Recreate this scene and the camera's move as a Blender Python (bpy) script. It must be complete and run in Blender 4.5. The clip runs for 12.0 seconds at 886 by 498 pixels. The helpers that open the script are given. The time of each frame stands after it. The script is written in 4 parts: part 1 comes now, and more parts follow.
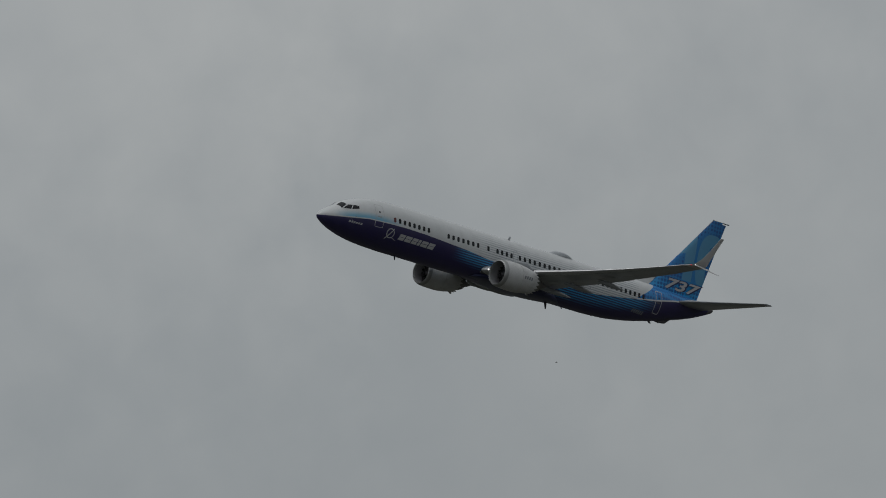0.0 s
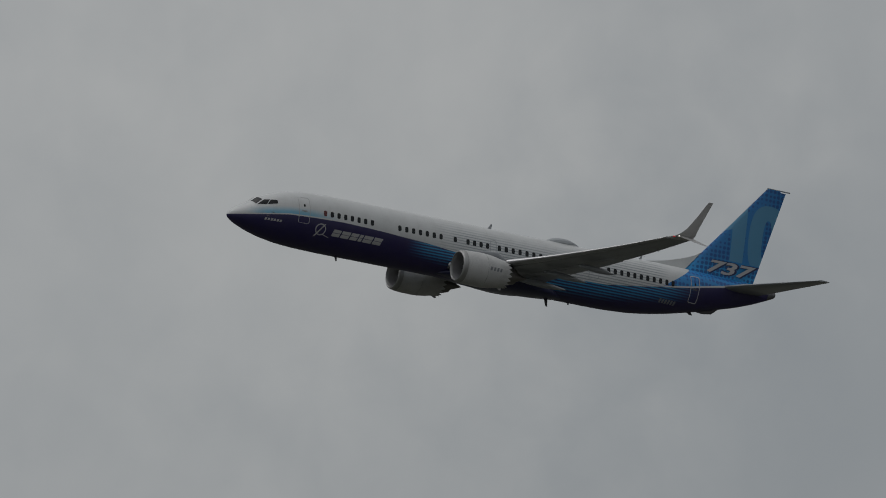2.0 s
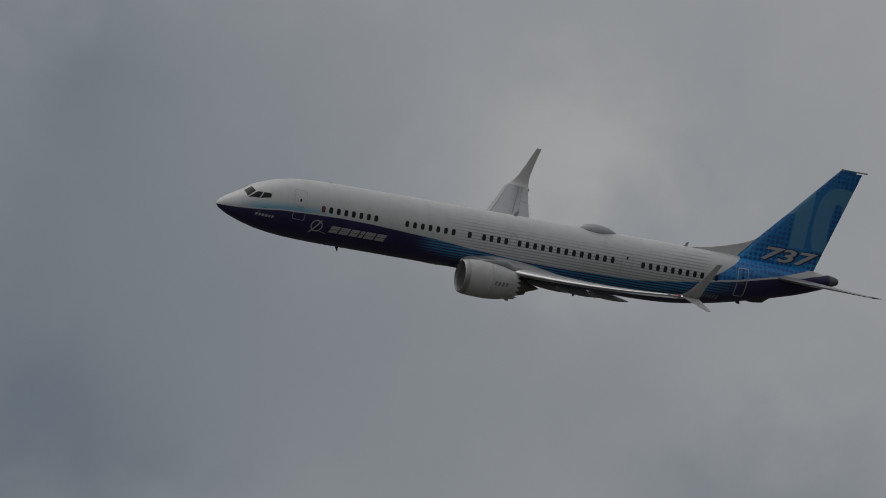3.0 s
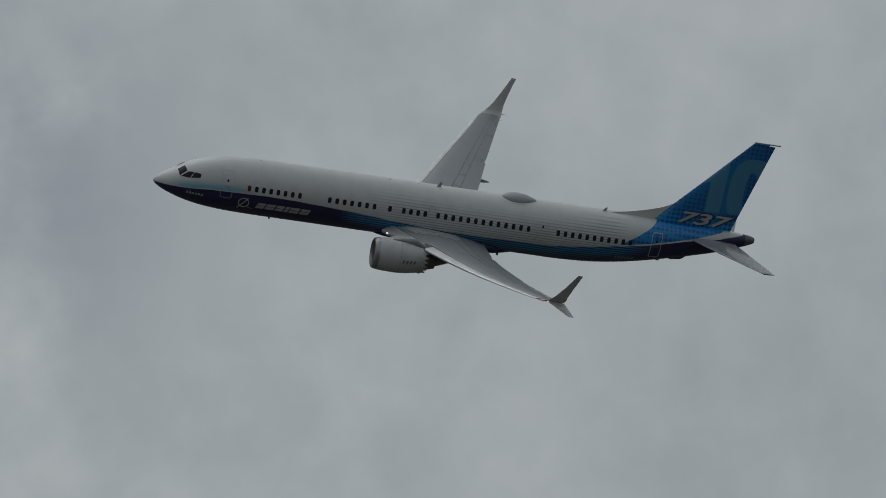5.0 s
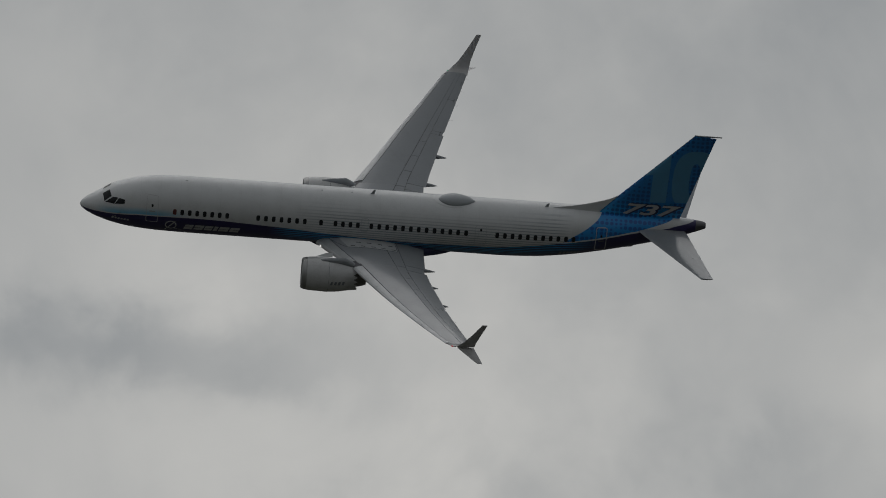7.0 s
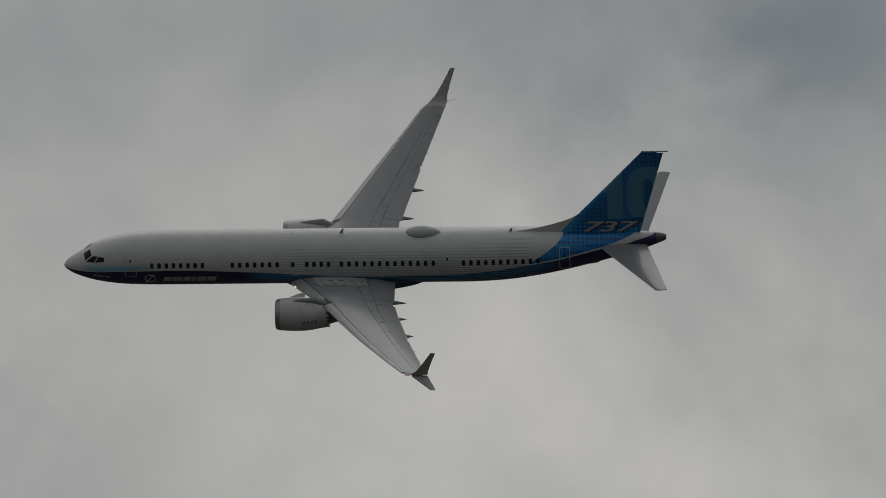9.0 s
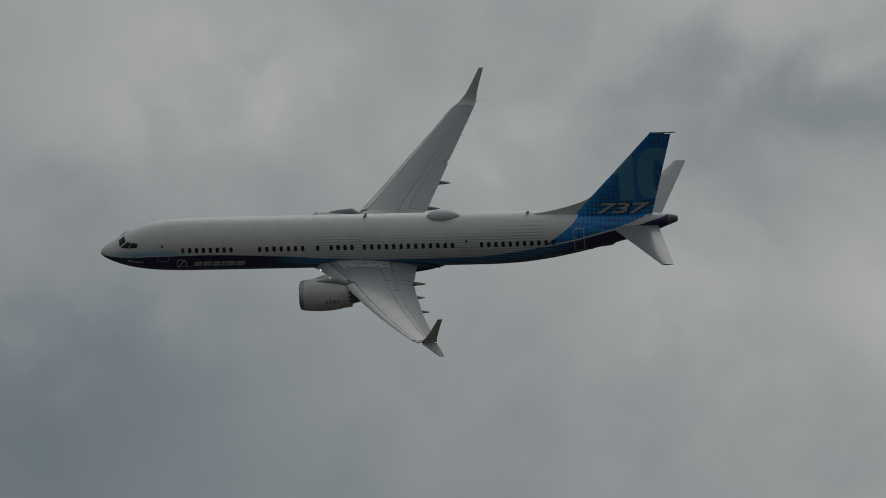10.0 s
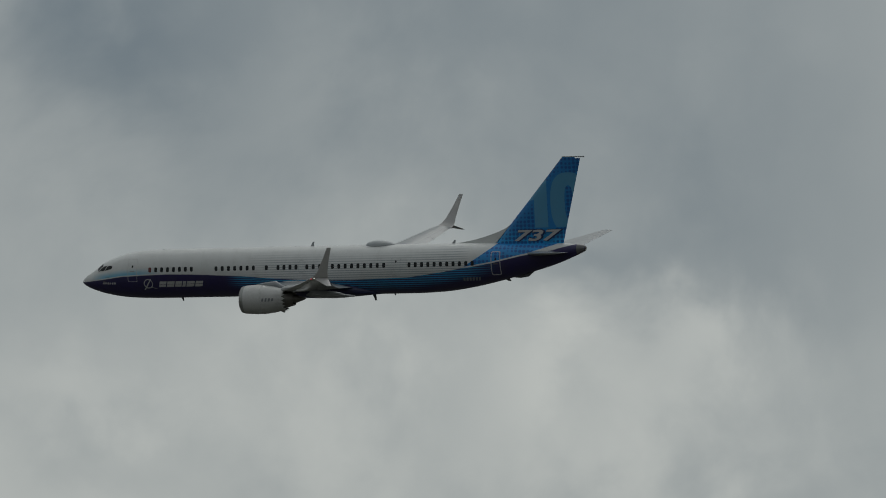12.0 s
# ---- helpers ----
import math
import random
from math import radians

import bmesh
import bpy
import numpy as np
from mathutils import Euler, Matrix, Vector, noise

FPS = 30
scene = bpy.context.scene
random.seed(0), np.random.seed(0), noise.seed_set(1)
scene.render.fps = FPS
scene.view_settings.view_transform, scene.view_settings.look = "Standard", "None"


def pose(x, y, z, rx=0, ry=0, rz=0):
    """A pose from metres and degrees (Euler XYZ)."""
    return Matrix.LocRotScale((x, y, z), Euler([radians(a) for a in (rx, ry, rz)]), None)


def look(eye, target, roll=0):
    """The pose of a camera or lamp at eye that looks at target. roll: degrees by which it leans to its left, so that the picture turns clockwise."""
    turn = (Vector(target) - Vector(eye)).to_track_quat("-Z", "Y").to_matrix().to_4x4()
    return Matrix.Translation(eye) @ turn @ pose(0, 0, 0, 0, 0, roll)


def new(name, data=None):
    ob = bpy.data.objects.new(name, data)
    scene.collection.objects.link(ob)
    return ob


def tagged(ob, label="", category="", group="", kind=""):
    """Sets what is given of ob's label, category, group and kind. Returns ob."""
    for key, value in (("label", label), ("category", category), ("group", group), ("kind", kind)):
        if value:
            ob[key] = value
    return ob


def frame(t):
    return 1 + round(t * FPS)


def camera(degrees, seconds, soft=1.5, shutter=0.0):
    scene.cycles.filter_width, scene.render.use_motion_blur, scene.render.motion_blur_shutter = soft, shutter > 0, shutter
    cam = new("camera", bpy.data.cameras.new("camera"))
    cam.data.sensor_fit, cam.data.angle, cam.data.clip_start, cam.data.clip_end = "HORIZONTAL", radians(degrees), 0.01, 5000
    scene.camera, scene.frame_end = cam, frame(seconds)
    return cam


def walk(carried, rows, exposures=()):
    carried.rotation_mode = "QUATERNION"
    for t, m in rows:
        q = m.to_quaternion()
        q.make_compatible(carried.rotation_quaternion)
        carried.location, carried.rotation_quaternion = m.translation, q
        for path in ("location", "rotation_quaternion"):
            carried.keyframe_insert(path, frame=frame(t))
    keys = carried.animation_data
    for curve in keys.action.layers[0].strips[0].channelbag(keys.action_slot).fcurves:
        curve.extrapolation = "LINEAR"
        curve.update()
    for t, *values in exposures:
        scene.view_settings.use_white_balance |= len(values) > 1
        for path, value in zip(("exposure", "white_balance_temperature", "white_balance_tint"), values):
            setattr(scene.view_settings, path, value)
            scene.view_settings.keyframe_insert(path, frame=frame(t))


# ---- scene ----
# ---- camera: on a stand at eye height, panning after the airliner ----
EYE = 1.7
cam = camera(7.3, 12.0, soft=0.95)
CAMERA_ROWS = [  # seconds, pan, tilt
    (0, -59.936, 6.831),
    (0.5, -56.125, 7.591),
    (1, -51.709, 8.232),
    (1.5, -46.897, 8.768),
    (2, -41.399, 9.284),
    (2.5, -35.375, 9.890),
    (3, -29.461, 10.278),
    (3.5, -23.889, 10.633),
    (4, -17.997, 11.006),
    (4.5, -12.275, 11.373),
    (5, -6.331, 11.718),
    (5.5, -0.000, 12.000),
    (6, 6.149, 12.380),
    (6.5, 12.561, 12.417),
    (7, 18.264, 12.449),
    (7.5, 24.499, 12.461),
    (8, 30.698, 12.337),
    (8.5, 36.817, 12.064),
    (9, 42.822, 11.682),
    (9.5, 49.122, 11.169),
    (10, 54.744, 10.472),
    (10.5, 60.648, 9.814),
    (11, 65.914, 9.409),
    (11.5, 70.980, 9.161),
    (12, 75.757, 8.537),
]
walk(cam, [(t, pose(0, 0, EYE, 90 + tilt, 0, pan)) for t, pan, tilt in CAMERA_ROWS],
     exposures=[(0.0, -0.02, 6300, 10), (1.0, -0.12, 6400, 11), (2.5, -0.05, 6450, 12), (3.0, -0.06, 6550, 14), (3.5, 0.25, 6470, 12), (5.5, -0.22, 6150, 8),
                (6.5, -0.36, 6360, 11), (7.0, -0.43, 6380, 11), (9.5, -0.39, 6600, 11), (10.5, -0.14, 6300, 6), (11.0, 0.01, 6250, 5), (12.0, -0.08, 6400, 6)])
cam.data.dof.use_dof, cam.data.dof.focus_distance, cam.data.dof.aperture_fstop = True, 515.0, 1.7

AIRLINER_ROWS = [  # seconds, place, turn
    (0, 494.75, 279.94, 68.34, 5.82, 8.68, -18.69),
    (0.5, 449.73, 298.80, 71.78, 1.77, 7.51, -17.10),
    (1, 411.53, 322.24, 75.61, 0.62, 6.70, -16.57),
    (1.5, 366.01, 340.23, 77.65, 0.05, 5.89, -14.99),
    (2, 319.41, 356.84, 79.25, 4.74, 5.75, -12.97),
    (2.5, 271.76, 371.88, 80.86, 13.36, 5.81, -10.32),
    (3, 223.86, 386.26, 82.76, 22.57, 5.56, -7.58),
    (3.5, 195.62, 439.34, 93.07, 28.09, 5.17, -4.48),
    (4, 151.20, 463.27, 97.92, 33.13, 5.41, -1.20),
    (4.5, 103.95, 476.08, 101.70, 34.97, 5.67, 2.42),
    (5, 53.35, 480.83, 104.60, 35.85, 5.60, 6.28),
    (5.5, -0.24, 479.78, 106.16, 38.20, 5.09, 10.26),
    (6, -51.58, 472.35, 107.18, 41.10, 4.47, 14.50),
    (6.5, -102.50, 462.40, 108.07, 45.35, 3.90, 18.48),
    (7, -152.35, 447.75, 108.30, 48.05, 3.28, 22.55),
    (7.5, -200.76, 428.85, 107.86, 50.33, 2.52, 26.76),
    (8, -248.07, 407.32, 106.87, 50.55, 1.45, 31.01),
    (8.5, -294.13, 383.05, 105.11, 49.38, 0.48, 35.28),
    (9, -338.73, 355.93, 102.81, 47.49, 0.10, 39.51),
    (9.5, -380.49, 324.85, 99.85, 45.00, -0.21, 43.70),
    (10, -419.93, 290.77, 96.78, 42.93, 0.09, 47.90),
    (10.5, -455.93, 253.33, 93.68, 41.14, 0.39, 51.67),
    (11, -489.97, 213.90, 90.83, 35.59, 0.82, 54.74),
    (11.5, -521.59, 172.52, 87.91, 25.63, 1.10, 56.92),
    (12, -549.47, 129.25, 84.64, 15.50, 1.46, 58.10),
]


# ---- small node language ----
class Sock:
    """A float socket with arithmetic."""

    def __init__(self, tree, out):
        self.tree, self.out = tree, out

    def op(self, kind, *others, clamp=False):
        node = self.tree.nodes.new("ShaderNodeMath")
        node.operation, node.use_clamp = kind, clamp
        for i, other in enumerate((self, *others)):
            if isinstance(other, Sock):
                self.tree.links.new(other.out, node.inputs[i])
            else:
                node.inputs[i].default_value = other
        return Sock(self.tree, node.outputs[0])

    def __add__(self, o): return self.op("ADD", o)
    def __sub__(self, o): return self.op("SUBTRACT", o)
    def __mul__(self, o): return self.op("MULTIPLY", o)
    def __truediv__(self, o): return self.op("DIVIDE", o)
    def fract(self): return self.op("FRACT")
    def absolute(self): return self.op("ABSOLUTE")
    def most(self, o): return self.op("MAXIMUM", o)

    def ramp(self, a, b, smooth=True):
        """0 at a, 1 at b."""
        node = self.tree.nodes.new("ShaderNodeMapRange")
        node.interpolation_type = "SMOOTHSTEP" if smooth else "LINEAR"
        self.tree.links.new(self.out, node.inputs[0])
        if a > b:
            node.inputs[1].default_value, node.inputs[2].default_value = b, a
            node.inputs[3].default_value, node.inputs[4].default_value = 1, 0
        else:
            node.inputs[1].default_value, node.inputs[2].default_value = a, b
            node.inputs[3].default_value, node.inputs[4].default_value = 0, 1
        return Sock(self.tree, node.outputs[0])

    def line(self, pts):
        """A broken line through (self, value) points."""
        total = None
        for (a, u), (b, v) in zip(pts, pts[1:]):
            piece = self.ramp(a, b, smooth=False) * (v - u)
            total = piece if total is None else total + piece
        return total + pts[0][1]


def colour_mix(tree, a, b, factor):
    node = tree.nodes.new("ShaderNodeMix")
    node.data_type, node.clamp_factor = "RGBA", True
    for i, c in ((6, a), (7, b)):
        if isinstance(c, tuple):
            node.inputs[i].default_value = (*c, 1)
        else:
            tree.links.new(c, node.inputs[i])
    if isinstance(factor, Sock):
        tree.links.new(factor.out, node.inputs[0])
    else:
        node.inputs[0].default_value = factor
    return node.outputs[2]


def noise_of(tree, vector, scale, detail=4.0, rough=0.55, distortion=0.0):
    node = tree.nodes.new("ShaderNodeTexNoise")
    node.inputs["Scale"].default_value, node.inputs["Detail"].default_value = scale, detail
    node.inputs["Roughness"].default_value, node.inputs["Distortion"].default_value = rough, distortion
    if vector is not None:
        tree.links.new(vector, node.inputs["Vector"])
    return Sock(tree, node.outputs[0])


# ---- world: layered overcast ----
def build_world():
    world = bpy.data.worlds.new("overcast_sky")
    scene.world = world
    world.use_nodes = True
    tree = world.node_tree
    tree.nodes.clear()
    coord = tree.nodes.new("ShaderNodeTexCoord").outputs["Generated"]
    sky = tree.nodes.new("ShaderNodeTexSky")
    sky.sky_type, sky.sun_disc = "NISHITA", False
    sky.sun_elevation, sky.sun_rotation = radians(SUN_HEIGHT), radians(SUN_TURN)
    big = noise_of(tree, coord, 7.0, 5.0, 0.55, 0.4)
    small = noise_of(tree, coord, 26.0, 6.0, 0.55, 0.3)
    split = tree.nodes.new("ShaderNodeSeparateXYZ")
    tree.links.new(coord, split.inputs[0])
    up = Sock(tree, split.outputs[2])
    fine = noise_of(tree, coord, 85.0, 5.0, 0.5, 0.2)
    west = Sock(tree, split.outputs[0]) * -1.0
    pan = west.op("ARCTAN2", Sock(tree, split.outputs[1])) * 57.29578
    tilt = up.op("ARCSINE") * 57.29578
    # ragged edges: the masses are bent by the noise
    bend_pan = pan + (small - 0.5) * 2.0 + (fine - 0.5) * 1.3
    bend_tilt = tilt + (small - 0.5) * -1.8 + (fine - 0.5) * 1.1
    # the layer is even in the east and broken up in the west
    relief = ((big - 0.5) * 0.46 + (small - 0.5) * 0.46 + (fine - 0.5) * 0.34) * (pan.ramp(-40.0, 0.0) * 0.55 + 0.45)
    mass = big * 0.0 + SKY_LEVEL
    bent = tree.nodes.new("ShaderNodeCombineXYZ")
    tree.links.new(bend_pan.out, bent.inputs[0])
    tree.links.new(bend_tilt.out, bent.inputs[1])

    def vector_node(kind, one, two):
        node = tree.nodes.new("ShaderNodeVectorMath")
        node.operation = kind
        for i, value in enumerate((one, two)):
            if isinstance(value, tuple):
                node.inputs[i].default_value = value
            else:
                tree.links.new(value, node.inputs[i])
        return node
    for p, e, rp, re, amount in CLOUD_MASSES + CLOUD_WISPS + EAST_CLOUDS_AND_FALLOFF + NORTH_CLOUDS_AND_FALLOFF + NORTHWEST_CLOUDS + WEST_CLOUDS_AND_FALLOFF:
        apart = vector_node("SUBTRACT", bent.outputs[0], (p, e, 0))
        apart = vector_node("MULTIPLY", apart.outputs[0], (1 / rp, 1 / re, 0))
        square = vector_node("DOT_PRODUCT", apart.outputs[0], apart.outputs[0])
        swell = tree.nodes.new("ShaderNodeMath")
        swell.operation, swell.inputs[0].default_value = "POWER", math.exp(-1)
        tree.links.new(square.outputs["Value"], swell.inputs[1])
        mass = Sock(tree, swell.outputs[0]).op("MULTIPLY_ADD", amount, mass)
    # dark layers are the smoother ones
    mass = mass + relief * (mass.ramp(-0.1, 0.9, smooth=False) * 1.1 + 0.2)
    colour = colour_mix(tree, (0.064, 0.101, 0.138), (0.704, 0.691, 0.644), mass.ramp(-0.2, 1.75, smooth=False))
    # the layer glows towards the hidden sun
    toward = tree.nodes.new("ShaderNodeVectorMath")
    toward.operation = "DOT_PRODUCT"
    toward.inputs[1].default_value = SUN_WAY
    tree.links.new(coord, toward.inputs[0])
    glow = Sock(tree, toward.outputs["Value"]) * 0.30 + 0.85
    bright = tree.nodes.new("ShaderNodeVectorMath")
    bright.operation = "SCALE"
    tree.links.new(colour, bright.inputs[0])
    tree.links.new(glow.out, bright.inputs["Scale"])
    back_sky = tree.nodes.new("ShaderNodeBackground")
    back_sky.inputs[1].default_value = 0.06
    tree.links.new(sky.outputs[0], back_sky.inputs[0])
    back_cloud = tree.nodes.new("ShaderNodeBackground")
    tree.links.new(bright.outputs[0], back_cloud.inputs[0])
    mix = tree.nodes.new("ShaderNodeMixShader")
    mix.inputs[0].default_value = 0.94
    tree.links.new(back_sky.outputs[0], mix.inputs[1])
    tree.links.new(back_cloud.outputs[0], mix.inputs[2])
    out = tree.nodes.new("ShaderNodeOutputWorld")
    tree.links.new(mix.outputs[0], out.inputs[0])


SKY_LEVEL = 0.712
CLOUD_MASSES = [  # pan, tilt, half width, half height, brightness
    (16, 11, 9, 4, 0.41),
    (-24, 10, 9, 4, -0.57),
    (64, 8, 9, 4, -0.39),
    (42, 10, 5, 2.5, 0.63),
    (4, 10, 5, 2.5, 0.50),
    (20, 11, 3.5, 4, 0.53),
    (76, 11, 5, 2.5, -0.41),
    (-58, 9, 5, 2.5, 0.31),
    (-38, 12, 3.5, 4, 0.25),
    (58, 8, 5, 2.5, -0.25),
    (78, 6, 3, 2, 0.39),
    (-52, 6, 3, 2, 0.48),
    (-52, 6, 9, 4, -0.19),
    (40, 14, 3, 2, -0.30),
    (10, 10, 3, 2, 0.30),
    (66, 14, 9, 4, 0.22),
    (63, 8.1, 0.8, 0.55, 0.48),
    (20.6, 11.6, 1.6, 0.4, -0.4),
]
CLOUD_WISPS = [  # smaller patches, in the same terms
    (-48.6, 7.5, 0.7, 1.4, -0.22),
    (-50.6, 7.8, 0.5, 0.3, -0.18),
    (-49.7, 8.7, 0.6, 0.4, 0.14),
    (-52.3, 7.3, 1.9, 0.8, 0.12),
    (-25.5, 10.2, 1.8, 2.8, -0.10),
    (-30.0, 11.2, 1.2, 0.9, 0.14),
    (13.4, 12.5, 2.3, 1.9, 0.15),
    (14.4, 11.1, 0.7, 0.5, 0.20),
    (13.4, 10.6, 0.9, 0.4, -0.22),
    (50.4, 10.0, 1.4, 1.0, 0.26),
    (51.5, 11.7, 1.6, 0.5, -0.10),
    (51.4, 12.7, 1.2, 0.4, 0.16),
    (65.0, 11.2, 2.1, 0.8, 0.22),
    (68.3, 8.7, 1.6, 0.8, -0.20),
    (74.0, 7.2, 2.3, 0.7, 0.20),
    (1.3, 11.1, 1.6, 0.7, 0.26),
    (-20.8, 10.6, 1.8, 2.5, -0.24),
    (73.2, 9.0, 1.6, 0.8, -0.12),
    (71.0, 9.2, 1.4, 1.8, 0.18),
]
EAST_CLOUDS_AND_FALLOFF = [
    (-50.3, 9.6, 1.5, 0.75, -0.30),
    (-48.4, 7.0, 0.6, 1.0, -0.15),
    (-53.0, 7.8, 1.6, 1.2, 0.11),
    (-49.6, 8.5, 0.45, 0.4, 0.14),
    (-49.8, 7.6, 0.7, 0.7, 0.20),
    (-44.3, 8.3, 1.5, 1.5, -0.16),
    (-48.0, 10.3, 1.2, 0.7, 0.15),
    (-42.1, 10.7, 1.6, 0.9, 0.12),
    (-32.4, 8.1, 1.4, 0.8, -0.26),
    (-30.5, 10.8, 0.9, 0.8, 0.26),
    (-32.2, 9.2, 0.8, 0.8, 0.10),
    (-26.4, 8.6, 1.3, 0.8, -0.16),
    (-24.0, 10.6, 2.0, 1.2, 0.13),
    (-40.5, 8.9, 1.5, 0.8, 0.08),
    (-26.6, 11.9, 0.9, 0.8, -0.12),
    # no cloud: the lens's edge darkening, put into the sky colour
    (-59.6, 7.2, 0.8, 1.8, -0.10),
]
NORTH_CLOUDS_AND_FALLOFF = [
    (1.6, 11.4, 0.6, 0.5, 0.32),
    (0.0, 10.6, 1.6, 0.6, 0.25),
    (-3.2, 12.0, 0.9, 1.2, -0.26),
    (3.1, 12.1, 0.9, 0.8, 0.18),
    (2.7, 11.0, 0.7, 0.5, -0.14),
    (0.9, 12.8, 1.4, 0.5, -0.14),
    (8.7, 11.6, 1.0, 0.9, 0.20),
    (6.5, 11.1, 1.2, 0.6, 0.12),
    (2.7, 13.8, 0.8, 0.8, -0.16),
    # corner falloff of the lens painted as a darker patch of sky
    (9.5, 13.8, 1.2, 0.7, -0.22),
    (21.6, 11.9, 0.5, 0.35, -0.28),
    (20.9, 11.5, 0.5, 0.28, -0.20),
    (19.6, 11.4, 0.6, 0.22, -0.18),
    (20.3, 12.3, 1.0, 0.5, 0.22),
    (21.3, 13.9, 1.2, 0.5, 0.14),
    (18.6, 10.8, 1.5, 0.5, 0.22),
    (14.6, 11.0, 0.5, 0.7, 0.14),
    (15.6, 10.5, 0.6, 0.3, -0.20),
    (2.0, 11.75, 1.0, 0.4, 0.13),
]
NORTHWEST_CLOUDS = [
    (39.8, 13.3, 1.2, 0.7, -0.26),
    (42.1, 11.3, 1.8, 1.0, 0.16),
    (43.7, 12.5, 1.0, 0.6, 0.12),
    (46.0, 10.1, 1.0, 0.8, -0.12),
    (51.7, 11.65, 1.4, 0.6, -0.24),
    (50.3, 11.6, 0.8, 0.4, -0.12),
    (52.6, 10.9, 0.6, 0.6, -0.20),
    (52.0, 12.5, 1.2, 0.35, 0.14),
    (48.0, 11.9, 1.3, 0.7, 0.22),
    (50.8, 10.1, 1.0, 0.6, 0.20),
    (57.1, 11.9, 1.0, 0.6, 0.28),
    (53.1, 10.0, 0.8, 0.6, 0.22),
    (57.8, 9.2, 1.2, 0.8, -0.15),
    (54.6, 11.3, 0.6, 0.5, 0.16),
    (47.0, 10.6, 1.6, 0.6, 0.10),
]
WEST_CLOUDS_AND_FALLOFF = [
    (63.2, 8.8, 1.3, 0.55, -0.30),
    (60.6, 8.2, 1.5, 0.7, -0.16),
    (65.2, 10.8, 1.5, 0.6, 0.20),
    (62.9, 10.2, 0.8, 0.7, 0.03),
    (69.6, 11.0, 1.2, 0.4, 0.22),
    (70.5, 7.8, 1.2, 0.6, 0.26),
    (73.6, 8.3, 0.9, 0.4, -0.14),
    (78.6, 10.2, 1.1, 0.7, -0.28),
    (76.7, 9.9, 0.9, 0.6, 0.14),
    (75.3, 7.5, 0.4, 0.4, 0.22),
    (73.7, 7.7, 0.5, 0.4, 0.24),
    (74.2, 6.9, 0.9, 0.4, 0.18),
    (74.8, 8.05, 0.8, 0.3, -0.22),
    (78.8, 7.4, 0.8, 0.3, 0.14),
    (68.6, 8.0, 0.6, 1.2, -0.14),
    (76.2, 7.2, 0.5, 0.5, -0.14),
    # upright patch that paints the picture's darker left edge into the sky
    (63.6, 9.8, 0.9, 1.5, -0.14),
    (78.0, 8.6, 1.5, 0.8, 0.14),
    (77.2, 7.8, 1.2, 0.5, 0.14),
    (78.6, 6.7, 1.0, 0.4, -0.14),
]
SUN_HEIGHT, SUN_TURN = 62.0, 318.0
SUN_WAY = (math.sin(radians(SUN_TURN)) * math.cos(radians(SUN_HEIGHT)), math.cos(radians(SUN_TURN)) * math.cos(radians(SUN_HEIGHT)), math.sin(radians(SUN_HEIGHT)))
build_world()
sun = new("sun", bpy.data.lights.new("sun", "SUN"))
sun.data.energy, sun.data.angle, sun.data.color = 0.68, radians(50), (1.0, 0.97, 0.93)
sun.matrix_world = look(tuple(300 * c for c in SUN_WAY), (0, 0, 0))


# ---- materials ----
def material(name, colour=(0.5, 0.5, 0.5), rough=0.4, metal=0.0, coat=0.0, speck=0.08, scale=1.2, bump=0.0):
    """A plain surface with soiling at two scales. Returns the material, its tree, its shader and the object coordinates."""
    mat = bpy.data.materials.new(name)
    mat.use_nodes = True
    tree = mat.node_tree
    shader = tree.nodes["Principled BSDF"]
    coord = tree.nodes.new("ShaderNodeTexCoord").outputs["Object"]
    shader.inputs["Metallic"].default_value = metal
    shader.inputs["Coat Weight"].default_value = coat
    shader.inputs["Coat Roughness"].default_value = 0.12
    wear = noise_of(tree, coord, scale, 6.0) * 0.6 + noise_of(tree, coord, scale * 9, 3.0) * 0.4
    tree.links.new((wear * 0.3 + (rough - 0.15)).out, shader.inputs["Roughness"])
    finish(tree, shader, colour, wear, speck)
    if bump:
        node = tree.nodes.new("ShaderNodeBump")
        node.inputs["Strength"].default_value, node.inputs["Distance"].default_value = bump, 0.05
        tree.links.new(wear.out, node.inputs["Height"])
        tree.links.new(node.outputs[0], shader.inputs["Normal"])
    return mat, tree, shader, coord, wear


def finish(tree, shader, colour, wear, speck):
    dirt = wear.ramp(0.42, 0.68) * speck
    out = colour_mix(tree, colour, (0.12, 0.115, 0.105), dirt)
    tree.links.new(out, shader.inputs["Base Color"])


NAVY, SKY_BLUE, WHITE = (0.023, 0.017, 0.090), (0.14, 0.48, 0.70), (0.62, 0.63, 0.635)
MID = 21.0  # metres from the nose to the airliner's origin


